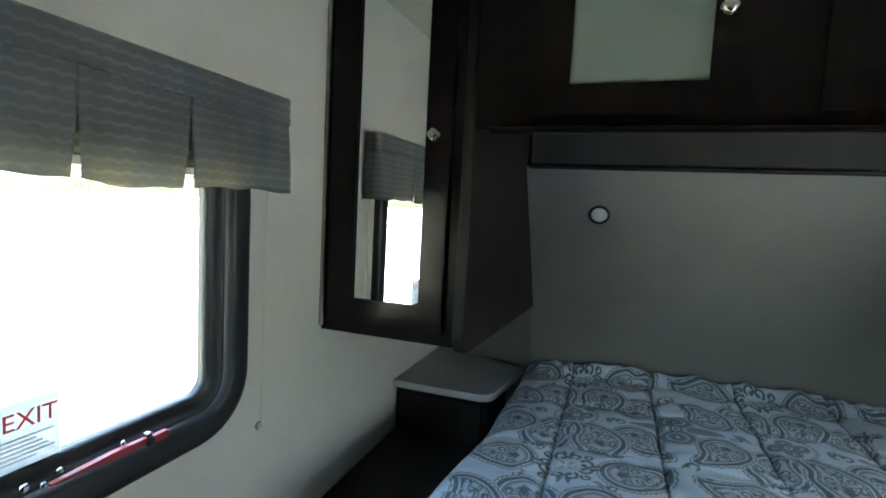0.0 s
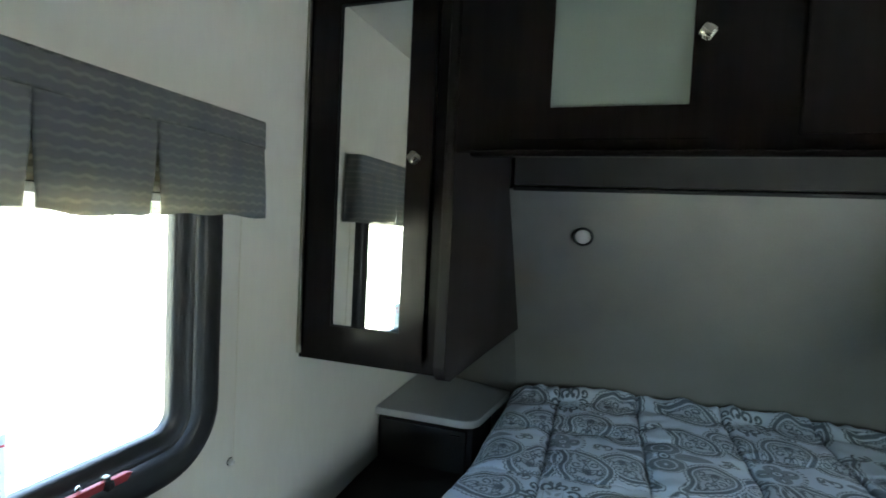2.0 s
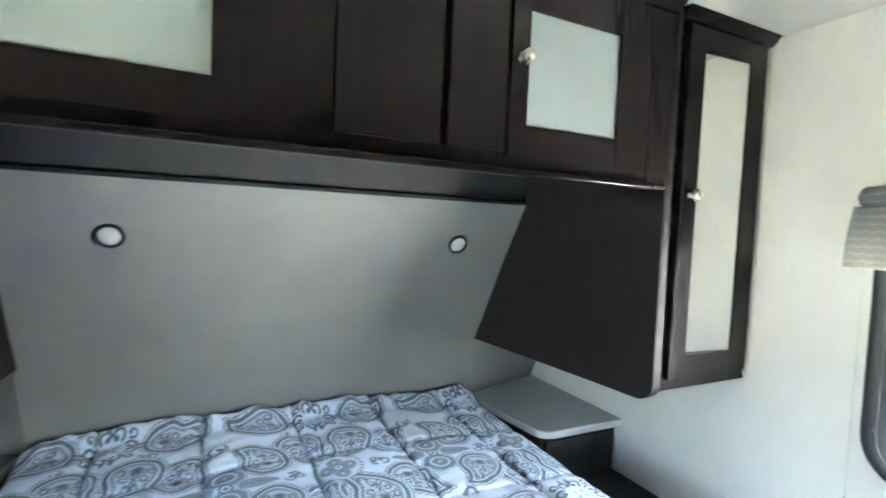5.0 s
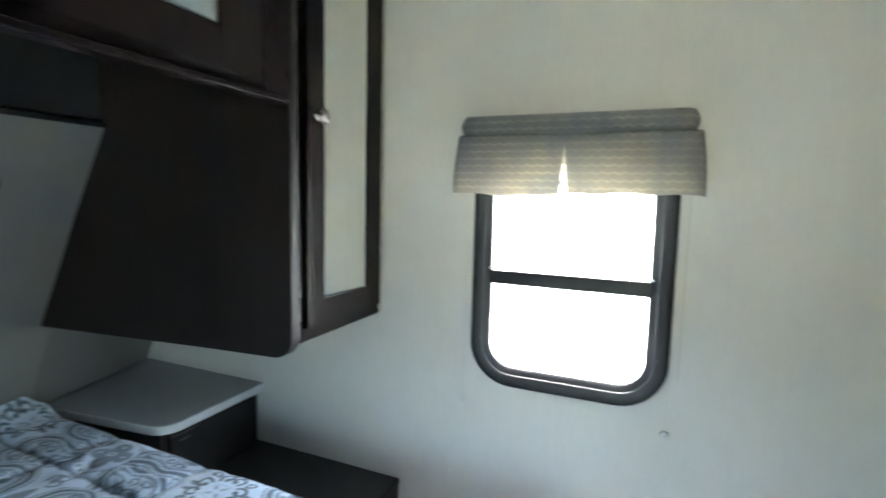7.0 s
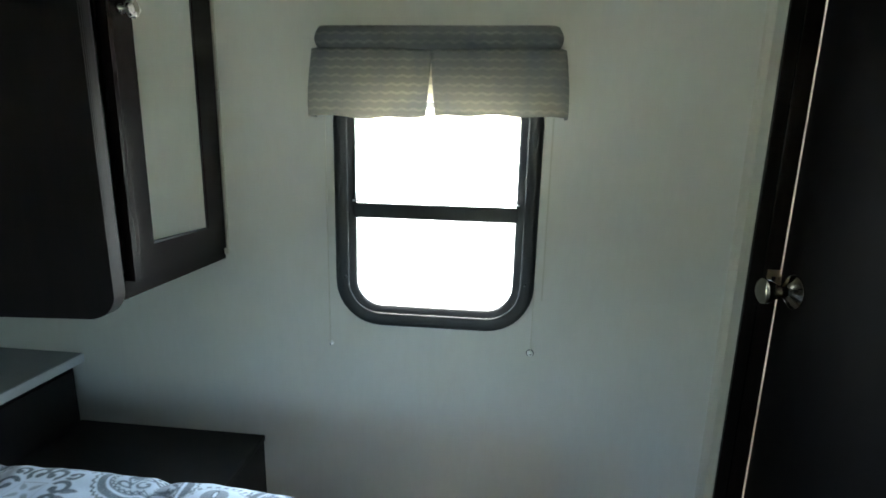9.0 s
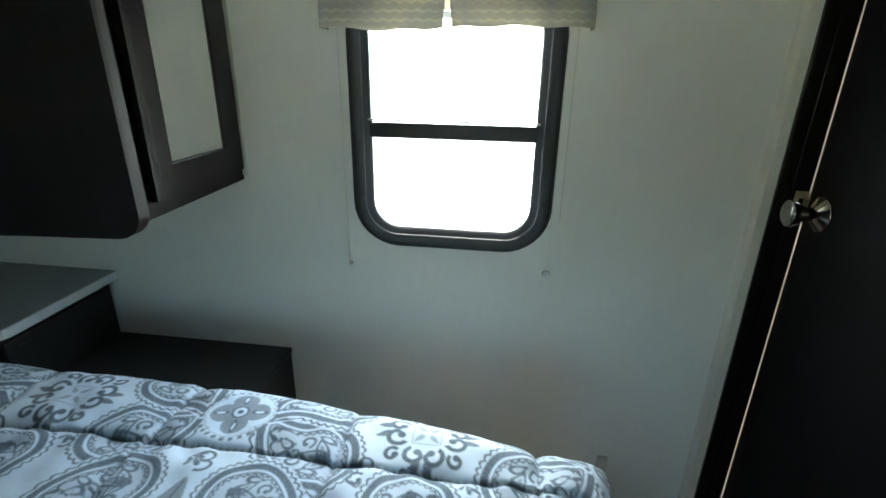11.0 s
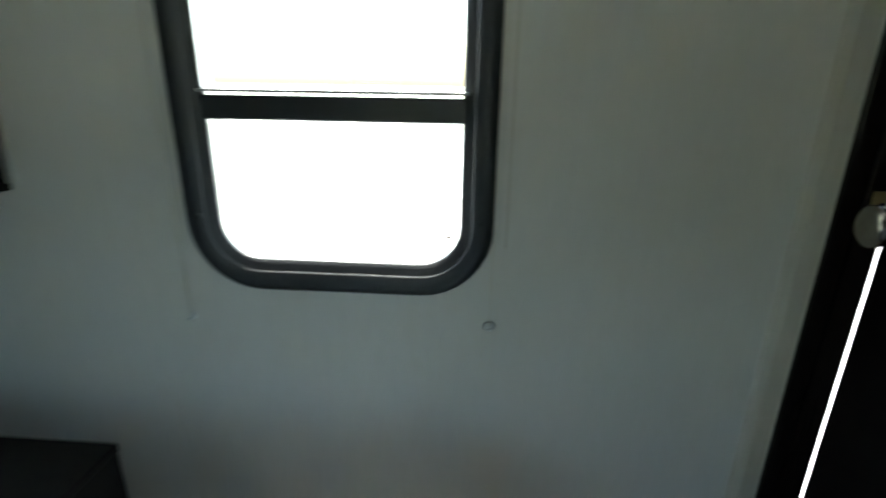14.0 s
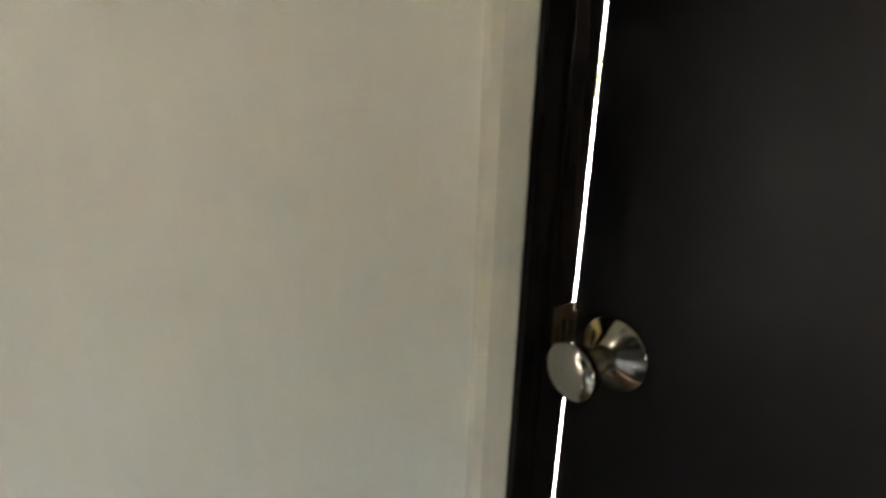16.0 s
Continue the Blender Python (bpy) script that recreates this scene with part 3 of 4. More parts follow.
def framed_door(parent, name, x0, x1, z0, z1, y, g, depth=0.018, label=""):
    """A door of stiles and rails round an opening g = (x0, x1, z0, z1)."""
    x0, x1 = min(x0, x1), max(x0, x1)
    g = (min(g[0], g[1]), max(g[0], g[1]), g[2], g[3])
    b = holed_wall((x0, g[0], g[1], x1), (z0, g[2], g[3], z1), [g], y, y + depth, 1)
    edges = [e for e in b.edges if abs(e.verts[0].co.y - y) < 1e-6 and abs(e.verts[1].co.y - y) < 1e-6 and e.calc_face_angle(0) > 0.5]
    bmesh.ops.bevel(b, geom=edges, offset=0.0028, segments=3, profile=0.5, affect="EDGES")
    return part(name, b, WOOD, parent, label)


def wardrobe(s):
    w = thing("wardrobe", (s * 0.95, 1.5, 1.05), "dark espresso hanging wardrobe with a mirrored door above the nightstand", "wardrobe", "wardrobes beside the bed")
    # side panel with a round lower front corner and a bullnose front edge
    r = 0.045
    front, low = 1.186, 1.031 if s > 0 else 1.037
    pts = [(front + r * (1 - math.sin(a)), low + r * (1 - math.cos(a))) for a in (radians(90 * k / 10) for k in range(11))]
    pts += [(front, TOP - 0.002), (1.70, TOP - 0.002), (1.70, 1.532), (board_y(1.525) - 0.002, 1.525), (board_y(low) - 0.002, low)]
    b = extrude_plan(pts, s * 0.742, s * 0.7695, 0, 0.010, seg=4)
    for v in b.verts:
        v.co.x -= s * (0.125 if s > 0 else 0.078) * (v.co.y - 1.21)
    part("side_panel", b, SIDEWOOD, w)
    g = (s * 0.80, s * 1.125, 1.10, 1.97)
    framed_door(w, "face_frame", s * 0.7705, s * 1.148, 1.05, TOP - 0.002, 1.208, g, 0.02)
    part("bottom_panel", box((s * 0.7705, 1.229, 1.052), (s * 1.148, 1.885, 1.066), 0.001), WOOD, w)
    part("crown", extrude_plan([(1.170, TOP - 0.001), (1.207, TOP - 0.001), (1.207, 1.990), (1.200, 1.990), (1.184, 2.004)], s * 0.775, s * 1.148, 0), WOOD, w)
    glass = (s * 0.862, s * 1.050, 1.144, 1.932)
    door = framed_door(w, "door", s * 0.803, s * 1.118, 1.084, 1.985, 1.188, glass, 0.019, "espresso framed door")
    # the glass sits a little askew in its rebate
    b = box((glass[0] - s * 0.005, 1.1950, glass[2] - 0.004), (glass[1] + s * 0.005, 1.1990, glass[3] + 0.004))
    bmesh.ops.rotate(b, verts=b.verts, cent=((glass[0] + glass[1]) / 2, 1.197, 1.5), matrix=Euler((0, 0, radians(-2.0 if s > 0 else -0.7))).to_matrix())
    part("mirror", b, MIRROR, door, "narrow rectangular mirror")
    b = holed_wall(sorted((glass[0] - s * 0.003, glass[0] + s * 0.003, glass[1] - s * 0.003, glass[1] + s * 0.003)), (glass[2] - 0.003, glass[2] + 0.003, glass[3] - 0.003, glass[3] + 0.003), [(min(glass[0], glass[1]) + 0.003, max(glass[0], glass[1]) - 0.003, glass[2] + 0.003, glass[3] - 0.003)], 1.1915, 1.1932, 1)
    part("bead", b, GASKET, door)
    square_knob(door, s * 0.836, 1.188, 1.560)
    part("filler_strip", box((s * 1.141, 1.196, 1.062), (s * 1.1495, 1.2075, TOP - 0.002), 0.0015), TRIM, w, "pale filler strip at the wall")
    return w


for side in (-1, 1):
    wardrobe(side)


def overhead():
    c = thing("overhead_cabinet", (0, 1.4, 1.57), "dark espresso overhead cabinet with frosted glass doors", "cabinet")
    b = holed_wall((-0.741, -0.585, -0.245, -0.10, 0.10, 0.275, 0.585, 0.741), (1.576, 1.625, 1.97, TOP - 0.002), [(-0.585, -0.245, 1.625, 1.97), (0.275, 0.585, 1.625, 1.97)], 1.182, 1.200, 1)
    part("face_frame", b, WOOD, c)
    part("underside", box((-0.700, 1.2005, 1.700), (0.700, 1.676, 1.712)), WOOD, c)
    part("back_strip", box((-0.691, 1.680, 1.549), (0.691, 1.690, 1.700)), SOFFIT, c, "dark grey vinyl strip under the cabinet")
    part("lip", box((-0.700, 1.150, 1.562), (0.700, 1.1815, 1.5755), 0.004, 3), WOOD, c, "projecting lower edge")
    part("crown", extrude_plan([(1.150, TOP - 0.001), (1.181, TOP - 0.001), (1.181, 1.990), (1.176, 1.990), (1.162, 2.004)], -0.741, 0.741, 0), WOOD, c)
    for s, inner, outer in ((-1, 0.272, 0.535), (1, 0.302, 0.548)):
        g = (s * inner, s * outer, 1.664, 1.892)
        d = framed_door(c, "door", s * (inner - 0.041), s * 0.612, 1.600, 1.985, 1.163, g, 0.0185, "espresso door with frosted pane")
        part("frosted_pane", box((g[0] - s * 0.005, 1.1695, g[2] - 0.005), (g[1] + s * 0.005, 1.1735, g[3] + 0.005)), FROST, d, "pale frosted glass pane")
        square_knob(d, s * (inner - 0.020), 1.163, 1.792, 45 + 6 * s)
    part("centre_panel", box((-0.085, 1.166, 1.606), (0.112, 1.1815, 1.98), 0.003), WOOD, c, "plain raised centre panel")
    part("centre_stile", box((0.127, 1.166, 1.606), (0.255, 1.1815, 1.98), 0.003), WOOD, c)
    return c


overhead()


def reading_light(x):
    z = 1.395
    n = Vector((0, -1, -SLOPE)).normalized()
    p = Vector((x, board_y(z), z))
    r = thing("reading_light", p, "small round reading light with a black ring, switched off", "light", "reading lights over the bed")
    part("ring", lathe([(-0.002, 0.0325), (0.004, 0.0325), (0.007, 0.031), (0.008, 0.028), (0.006, 0.026), (0.001, 0.0255)], p, n, 36), BLACK, r, smooth=True)
    part("lens", lathe([(0.001, 0.0257), (0.004, 0.021), (0.0055, 0.011), (0.006, 0)], p, n, 30), LENS, r, "pale round lens", True)


for side in (-1, 1):
    reading_light(side * 0.472)


def nightstand(s):
    n = thing("nightstand", (s * 0.95, 1.9, 0), "dark nightstand with a grey laminate top", "nightstand", "nightstands beside the bed")
    r, x0, xb, back, rear = 0.060, 0.772, 0.728, 2.073, 2.208
    y0, z = (1.640, 0.762) if s > 0 else (1.695, 0.752)
    pts = [(s * (x0 + r * (1 - math.sin(a))), y0 + r * (1 - math.cos(a))) for a in (radians(90 * k / 8) for k in range(9))]
    pts = pts + [(s * xb, back), (s * 1.148, rear), (s * 1.148, y0)]
    top = part("countertop", extrude_plan(pts, z - 0.025, z - 0.002, 2), EDGING, n, "pale-edged laminate top")
    lid = [(s * (x0 + 0.003 + r * (1 - math.sin(a))), y0 + 0.003 + r * (1 - math.cos(a))) for a in (radians(90 * k / 8) for k in range(9))]
    lid += [(s * (xb + 0.003), back - 0.001), (s * 1.147, rear - 0.001), (s * 1.147, y0 + 0.003)]
    part("surface", extrude_plan(lid, z - 0.002, z, 2, 0.0006), LAMINATE, top, "grey laminate surface")
    part("body", box((s * 0.795, y0 + 0.036, 0.002), (s * 1.147, 2.05, z - 0.0255), 0.002), BOXWOOD, n)
    d = part("drawer", box((s * 0.815, y0 + 0.022, z - 0.202), (s * 1.128, y0 + 0.0355, z - 0.046), 0.003), BOXWOOD, n)
    part("pull", box((s * 0.838, y0 + 0.015, z - 0.065), (s * 0.872, y0 + 0.023, z - 0.062), 0.001), SOFFIT, d, "small dark pull")
    return n


def side_box(s):
    t = thing("storage_box", (s * 0.96, 1.43, 0), "low dark storage box against the side wall", "storage box")
    near = 0.778 if s > 0 else 0.822
    part("body", box((s * near, 1.132, 0.002), (s * 1.146, 1.673 if s > 0 else 1.728, 0.539), 0.003), BOXWOOD, t)
    part("lid", box((s * (near - 0.003), 1.129, 0.5395), (s * 1.148, 1.6735 if s > 0 else 1.7285, 0.558), 0.004), BOXWOOD, t)
    return t


for side in (-1, 1):
    nightstand(side)
    tagged(side_box(side), group="low boxes beside the bed")


# ---- bed ----
FOOT, HEAD, HALF = 0.34, 2.045, 0.74
bed = thing("bed", (0, 1.2, 0), "made queen bed with a dark base and white mattress", "bed")
part("base", box((-0.70, 0.42, 0.002), (0.70, 2.06, 0.40), 0.004), WOOD, bed)
pts = rounded(-0.66, 0.66, FOOT + 0.07, HEAD - 0.01, 0.20, 8)
pts = [(x * (1 - 0.14 * min(max((1.10 - y) / 0.68, 0), 1) ** 1.5), y) for x, y in pts]
part("mattress", extrude_plan(pts, 0.402, 0.725, 2, 0.03, seg=3), MATTRESS, bed, "white mattress")


# paisley print, drawn on one repeating tile
TU, TV, PX = 0.5544, 0.6398, 0.0014


def paisley_tile():
    nu, nv = round(TU / PX), round(TV / PX)
    U, V = np.meshgrid((np.arange(nu) + 0.5) * PX, (np.arange(nv) + 0.5) * PX)
    ink = np.zeros_like(U)

    def local(cu, cv, turn, size):
        du = (U - cu + TU / 2) % TU - TU / 2
        dv = (V - cv + TV / 2) % TV - TV / 2
        a = radians(turn)
        return (du * math.cos(a) + dv * math.sin(a)) / size, (-du * math.sin(a) + dv * math.cos(a)) / size

    def stroke(d, half, size, strength=1.0):
        edge = 0.0014 / size
        m = np.clip((half - np.abs(d)) / edge + 0.5, 0, 1) * strength
        np.maximum(ink, m, out=ink)

    def fill(d, size, strength=1.0):
        m = np.clip(-d / (0.0014 / size) + 0.5, 0, 1) * strength
        np.maximum(ink, m, out=ink)

    def wipe(d, size):
        m = np.clip(-d / (0.0014 / size) + 0.5, 0, 1)
        np.multiply(ink, 1 - m, out=ink)

    def drop(x, y):
        """Distance to a comma-shaped outline, and the angle round its body."""
        f = np.full_like(x, 9.0)
        for k in range(15):
            t = k / 14
            cx, cy = 0.62 * t ** 2.2, -0.34 + 1.16 * t - 0.16 * t ** 3
            f = np.minimum(f, np.hypot(x - cx, y - cy) - (0.60 * (1 - t) ** 0.85 + 0.035))
        return f, np.arctan2(y + 0.34, x)

    def leaf(x, y, cx, cy, turn, length, wide, size, strength=1.0):
        a = radians(turn)
        p = (x - cx) * math.cos(a) + (y - cy) * math.sin(a)
        q = -(x - cx) * math.sin(a) + (y - cy) * math.cos(a)
        fill((np.hypot(p / length, q / (wide * (1 - 0.5 * np.clip(p / length, -1, 1)))) - 1) * wide, size, strength)

    def curl(x, y, cx, cy, r, turn, flip, size, half=0.045):
        p, q = x - cx, (y - cy) * flip
        rho, th = np.hypot(p, q), (np.arctan2(q, p) - radians(turn)) % (2 * math.pi)
        d = rho - r * (1 - 0.62 * th / (2 * math.pi))
        m = np.where(th < 5.4, np.abs(d), 1.0)
        stroke(m, half * 1.0, size)
        a = radians(turn) + 5.4
        fill(np.hypot(p - r * 0.467 * math.cos(a), q - r * 0.467 * math.sin(a)) - half * 1.7, size)

    def paisley(cu, cv, turn, size, flip=1):
        x, y = local(cu, cv, turn, size)
        x = x * flip
        f, th = drop(x, y)
        wipe(f - 0.12, size)
        fill(f + 0.16, size, 0.26)
        stroke(f + 0.050, 0.056, size, 0.95)
        stroke(f - 0.040 - 0.045 * np.abs(np.sin(17 * th)), 0.018, size)
        stroke(f + 0.165, 0.014, size)
        stroke(f + 0.235 - 0.040 * np.abs(np.sin(13 * th)), 0.018, size)

        def petal(cx, cy, turn, length, wide, half=0.020):
            a = radians(turn)
            p = (x - cx) * math.cos(a) + (y - cy) * math.sin(a)
            q = -(x - cx) * math.sin(a) + (y - cy) * math.cos(a)
            d = (np.hypot(p / length, q / (wide * (1 - 0.5 * np.clip(p / length, -1, 1)))) - 1) * wide
            stroke(d, half, size)
            fill(d + 0.045, size, 0.75)

        # a tulip in the bulb, then curls, buds and dots up to the tail
        for turn, long in ((150, 0.17), (90, 0.20), (30, 0.17)):
            a = radians(turn)
            petal(-0.02 + 0.15 * math.cos(a), -0.50 + 0.15 * math.sin(a), turn, long, 0.075)
        leaf(x, y, -0.02, -0.55, 90, 0.07, 0.05, size)
        curl(x, y, 0.20, -0.16, 0.12, 210, 1, size, 0.024)
        curl(x, y, -0.22, -0.12, 0.11, 20, -1, size, 0.024)
        curl(x, y, -0.02, -0.06, 0.075, 100, 1, size, 0.020)
        petal(0.10, 0.14, 65, 0.12, 0.055, 0.016)
        petal(-0.10, 0.12, 115, 0.11, 0.05, 0.016)
        leaf(x, y, 0.14, 0.36, 58, 0.09, 0.035, size)
        petal(0.30, -0.42, 75, 0.12, 0.05, 0.016)
        petal(-0.33, -0.40, 105, 0.12, 0.05, 0.016)
        for k in range(7):
            t = 0.30 + 0.08 * k
            fill(np.hypot(x - 0.62 * t ** 2.2 - 0.10 * (-1) ** k * (1 - t), y + 0.34 - 1.16 * t + 0.16 * t ** 3) - 0.026, size, 0.9)

    def flower(cu, cv, turn, size, petals):
        x, y = local(cu, cv, turn, size)
        wipe(np.hypot(x, y) - 1.1, size)
        rho, th = np.hypot(x, y), np.arctan2(y, x)
        shape = 0.50 + 0.42 * np.abs(np.cos(petals * th / 2)) ** 0.7
        fill(np.where(rho > 0.2, rho - shape, 1), size, 0.72)
        wipe(rho - 0.24, size)
        stroke(rho - 0.24, 0.035, size)
        fill(rho - 0.09, size)
        for k in range(petals):
            a = 2 * math.pi * k / petals
            p, q = x * math.cos(a) + y * math.sin(a), -x * math.sin(a) + y * math.cos(a)
            d = np.hypot((p - 0.60) / 0.20, q / 0.075) - 1
            wipe(d * 0.075, size)
            stroke(d, 0.25, size)
            for j in (-1, 1):
                b = a + j * math.pi / petals
                stroke(np.hypot(x - 1.0 * math.cos(b), y - 1.0 * math.sin(b)), 0.04, size, 0.8)
        stroke(rho - (1.0 + 0.05 * np.abs(np.sin(14 * th))), 0.016, size, 0.6)

    def scroll(cu, cv, size):
        x, y = local(cu, cv, 45, size)
        for k in range(4):
            a = radians(90 * k)
            p, q = x * math.cos(a) + y * math.sin(a), -x * math.sin(a) + y * math.cos(a)
            curl(p, q, 0.62, 0.34, 0.24, 250, 1, size, 0.055)
            curl(p, q, 0.62, -0.34, 0.24, 250, -1, size, 0.055)
            curl(p, q, 0.98, 0.0, 0.17, 180, 1, size, 0.045)
            leaf(p, q, 0.80, 0.60, 35, 0.20, 0.085, size, 0.9)
            leaf(p, q, 0.80, -0.60, -35, 0.20, 0.085, size, 0.9)
            leaf(p, q, 0.24, 0.0, 0, 0.15, 0.06, size, 0.55)
            d = np.abs(p) + np.abs(q)
            stroke(np.where(p > 0, d - 0.46, 1), 0.012, size, 0.6)

    def twig(cu, cv, turn, size):
        x, y = local(cu, cv, turn, size)
        curl(x, y, 0.1, 0.0, 0.55, 200, 1, size, 0.09)
        for j in range(3):
            leaf(x, y, -0.35 + 0.3 * j, 0.75 - 0.2 * j, 30 + 40 * j, 0.36, 0.13, size, 0.9)

    def orchid(cu, cv, size):
        """A dark blossom: two broad lobes up and down, a pointed leaf to each side."""
        x, y = local(cu, cv, 0, size)
        for k in (-1, 1):
            rho = np.hypot(x, (y - 0.52 * k) * 1.12)
            th = np.arctan2(y - 0.52 * k, x)
            edge = 0.47 + 0.035 * np.abs(np.sin(4.5 * th))
            wipe(rho - edge - 0.07, size)
            fill(rho - edge, size, 0.80)
            stroke(rho - edge - 0.055, 0.016, size, 0.8)
            wipe(np.abs(rho - 0.27 - 0.02 * np.abs(np.sin(6 * th))) - 0.028, size)
            for j in range(3):
                stroke(np.hypot(x - 0.13 * (j - 1), y - 0.52 * k), 0.035, size, 0.9)
            wipe(np.hypot(x - 0.0, y - 0.52 * k) - 0.05, size)
            leaf(x, y, 0.80 * k, 0.02, 180 if k < 0 else 0, 0.52, 0.21, size, 0.72)
            stroke(np.where((x * k > 0.35) & (x * k < 1.25), np.abs(y - 0.02), 1.0), 0.014, size)
        wipe(np.hypot(x, y) - 0.17, size)
        stroke(np.hypot(x, y) - 0.15, 0.03, size)
        fill(np.hypot(x, y) - 0.07, size, 0.9)

    def rosette(cu, cv, size):
        """Four dark petals and four pale ones in a dotted ring."""
        flower(cu, cv, 8, size * 0.86, 4)
        x, y = local(cu, cv, 8, size)
        rho, th = np.hypot(x, y), np.arctan2(y, x)
        stroke(np.where(np.abs((th * 14 / math.pi) % 1 - 0.5) < 0.27, rho - 0.99, 1.0), 0.06, size, 0.85)

    half = TU / 2
    for k in (-1, 1):
        # pairs of drops either side of the wreath's column and of the blossom's
        paisley(0.066 * k, 0.205, 6 * k, 0.110, -k)
        paisley(0.068 * k, 0.445, 172 * k, 0.108, k)
        paisley(half + 0.100 * k, 0.195, 180 - 14 * k, 0.098, k)
        paisley(half + 0.098 * k, 0.455, 10 * k, 0.098, -k)
        paisley(half + 0.098 * k, 0.0, 90 * k + 8, 0.104, k)
        twig(half + 0.015 * k, 0.115 * k, 90 * k, 0.036)
        twig(0.125 * k, 0.318, 40 * k, 0.028)
        twig(0.108 * k, 0.088, 60 * k + 180, 0.026)
        twig(half + 0.175 * k, 0.325, 70 - 70 * k, 0.026)
        twig(half + 0.200 * k, 0.085 * k, 20 * k, 0.026)
        twig(0.105 * k, -0.080, 60 * k, 0.022)
    orchid(half, 0.320, 0.096)
    rosette(0.0, 0.325, 0.064)
    x, y = local(0.0, 0.0, 0, 0.07)
    wipe(np.hypot(x, y) - 1.02, 0.07)
    scroll(0.0, 0.0, 0.072)
    return ink


def comforter():
    step = 0.0021
    arc = 0.085
    flat = HALF - arc
    drape = 0.22
    reach = flat + arc * math.pi / 2 + drape
    s = np.arange(-reach, reach + step / 2, step)
    ylo = FOOT + arc - arc * math.pi / 2 - 0.20
    t = np.arange(ylo, HEAD + step / 2, step)
    S, T = np.meshgrid(s, t)

    def over(a, edge):
        """Along a length: how far out it lies past the edge of the flat part, and how far down."""
        e = np.clip(a - edge, 0, None)
        ang = np.clip(e / arc, 0, math.pi / 2)
        return np.where(e > 0, arc * np.sin(ang), 0), np.where(e > 0, arc * (1 - np.cos(ang)) + np.clip(e - arc * math.pi / 2, 0, None), 0)

    # the foot corners are rounded in plan
    foot_edge = FOOT + arc
    q = np.clip((1.10 - T) / 0.68, 0, 1)
    # the west side bulges out towards the foot, the head end is drawn in
    bulge = np.clip((1.52 - T) / 0.45, 0, 1)
    side_edge = flat - 0.085 * q ** 1.5 + np.where(S < 0, 0.055 * bulge ** 2 * (3 - 2 * bulge), 0.0) - 0.02 * np.clip((T - 1.7) / 0.35, 0, 1)
    ox, dz = over(np.abs(S), side_edge)
    X = np.sign(S) * (np.minimum(np.abs(S), side_edge) + ox)
    oy, dy = over(foot_edge - T, 0.0)
    Y = np.where(T < foot_edge, foot_edge - oy, T)
    down = np.maximum(dz, dy) + 0.25 * np.minimum(dz, dy)
    # quilting squares
    gx, gy = 0.268, 0.311
    du = np.abs((S - 0.006 + gx / 2) % gx - gx / 2)
    dv = np.abs((T - 0.463 + gy / 2) % gy - gy / 2)
    puff = 0.011 * (1 - np.exp(-du / 0.030)) * (1 - np.exp(-dv / 0.030))
    seam = -0.006 * (np.exp(-(du / 0.005) ** 2) + np.exp(-(dv / 0.005) ** 2))
    rng = np.random.default_rng(7)
    fold = np.zeros_like(S)
    for k in range(16):
        f, a, ph = rng.uniform(4, 26), rng.uniform(0, math.pi), rng.uniform(0, 6.28)
        fold += math.cos(ph) * 0.017 / (4 + f) * np.sin(f * (S * math.cos(a) + T * math.sin(a)) + 1.5 * np.sin(3 * S + ph) + ph)
    pucker = np.zeros_like(S)
    for k in range(14):
        f, a, ph = rng.uniform(50, 130), rng.uniform(0, math.pi), rng.uniform(0, 6.28)
        pucker += 0.0006 * np.sin(f * (S * math.cos(a) + T * math.sin(a)) + ph + 2 * np.sin(9 * T + ph))
    pucker *= np.exp(-np.minimum(du, dv) / 0.05) * 1.6 + 0.25
    head = np.clip((T - (HEAD - 0.16)) / 0.16, 0, 1)
    ruck = head * (0.004 * np.sin(58 * S + 4 * np.sin(11 * S + 30 * T)) + 0.003 * np.sin(97 * S - 40 * T + 2 * np.sin(19 * S)) + 0.024 * np.sin(26 * S + 3 * np.sin(7 * S)) * np.sin(18 * (HEAD - T)) * 0.6 + 0.046 * np.exp(-((T - HEAD + 0.055) / 0.035) ** 2) - 0.018 * np.exp(-((T - HEAD + 0.115) / 0.02) ** 2))
    tuck = -0.10 * np.clip((T - (HEAD - 0.018)) / 0.018, 0, 1) ** 2
    h = puff + seam + fold + pucker + ruck + tuck
    lie = np.clip(1 - down / 0.12, 0, 1)
    out = (puff + seam) * 0.35 + fold * 1.2
    Z = 0.782 - 0.022 * (np.abs(X) / HALF) ** 2 - 0.010 * np.clip((1.0 - Y) / 0.7, 0, 1) ** 2 + 0.018 * np.clip((Y - 1.55) / 0.45, 0, 1) - down + h * (0.25 + 0.75 * lie)
    X = X + np.sign(S) * out * (1 - lie) * (dz > dy)
    Y = Y - out * (1 - lie) * (dy >= dz) * (dy > 0)
    tile = paisley_tile()
    a, b = ((S + 0.489) / PX) % tile.shape[1], ((T - 1.28) / PX) % tile.shape[0]
    i0, j0 = np.floor(a).astype(int), np.floor(b).astype(int)
    fa, fb = a - i0, b - j0
    i0, j0 = i0 % tile.shape[1], j0 % tile.shape[0]
    i1, j1 = (i0 + 1) % tile.shape[1], (j0 + 1) % tile.shape[0]
    ink = tile[j0, i0] * (1 - fa) * (1 - fb) + tile[j0, i1] * fa * (1 - fb) + tile[j1, i0] * (1 - fa) * fb + tile[j1, i1] * fa * fb
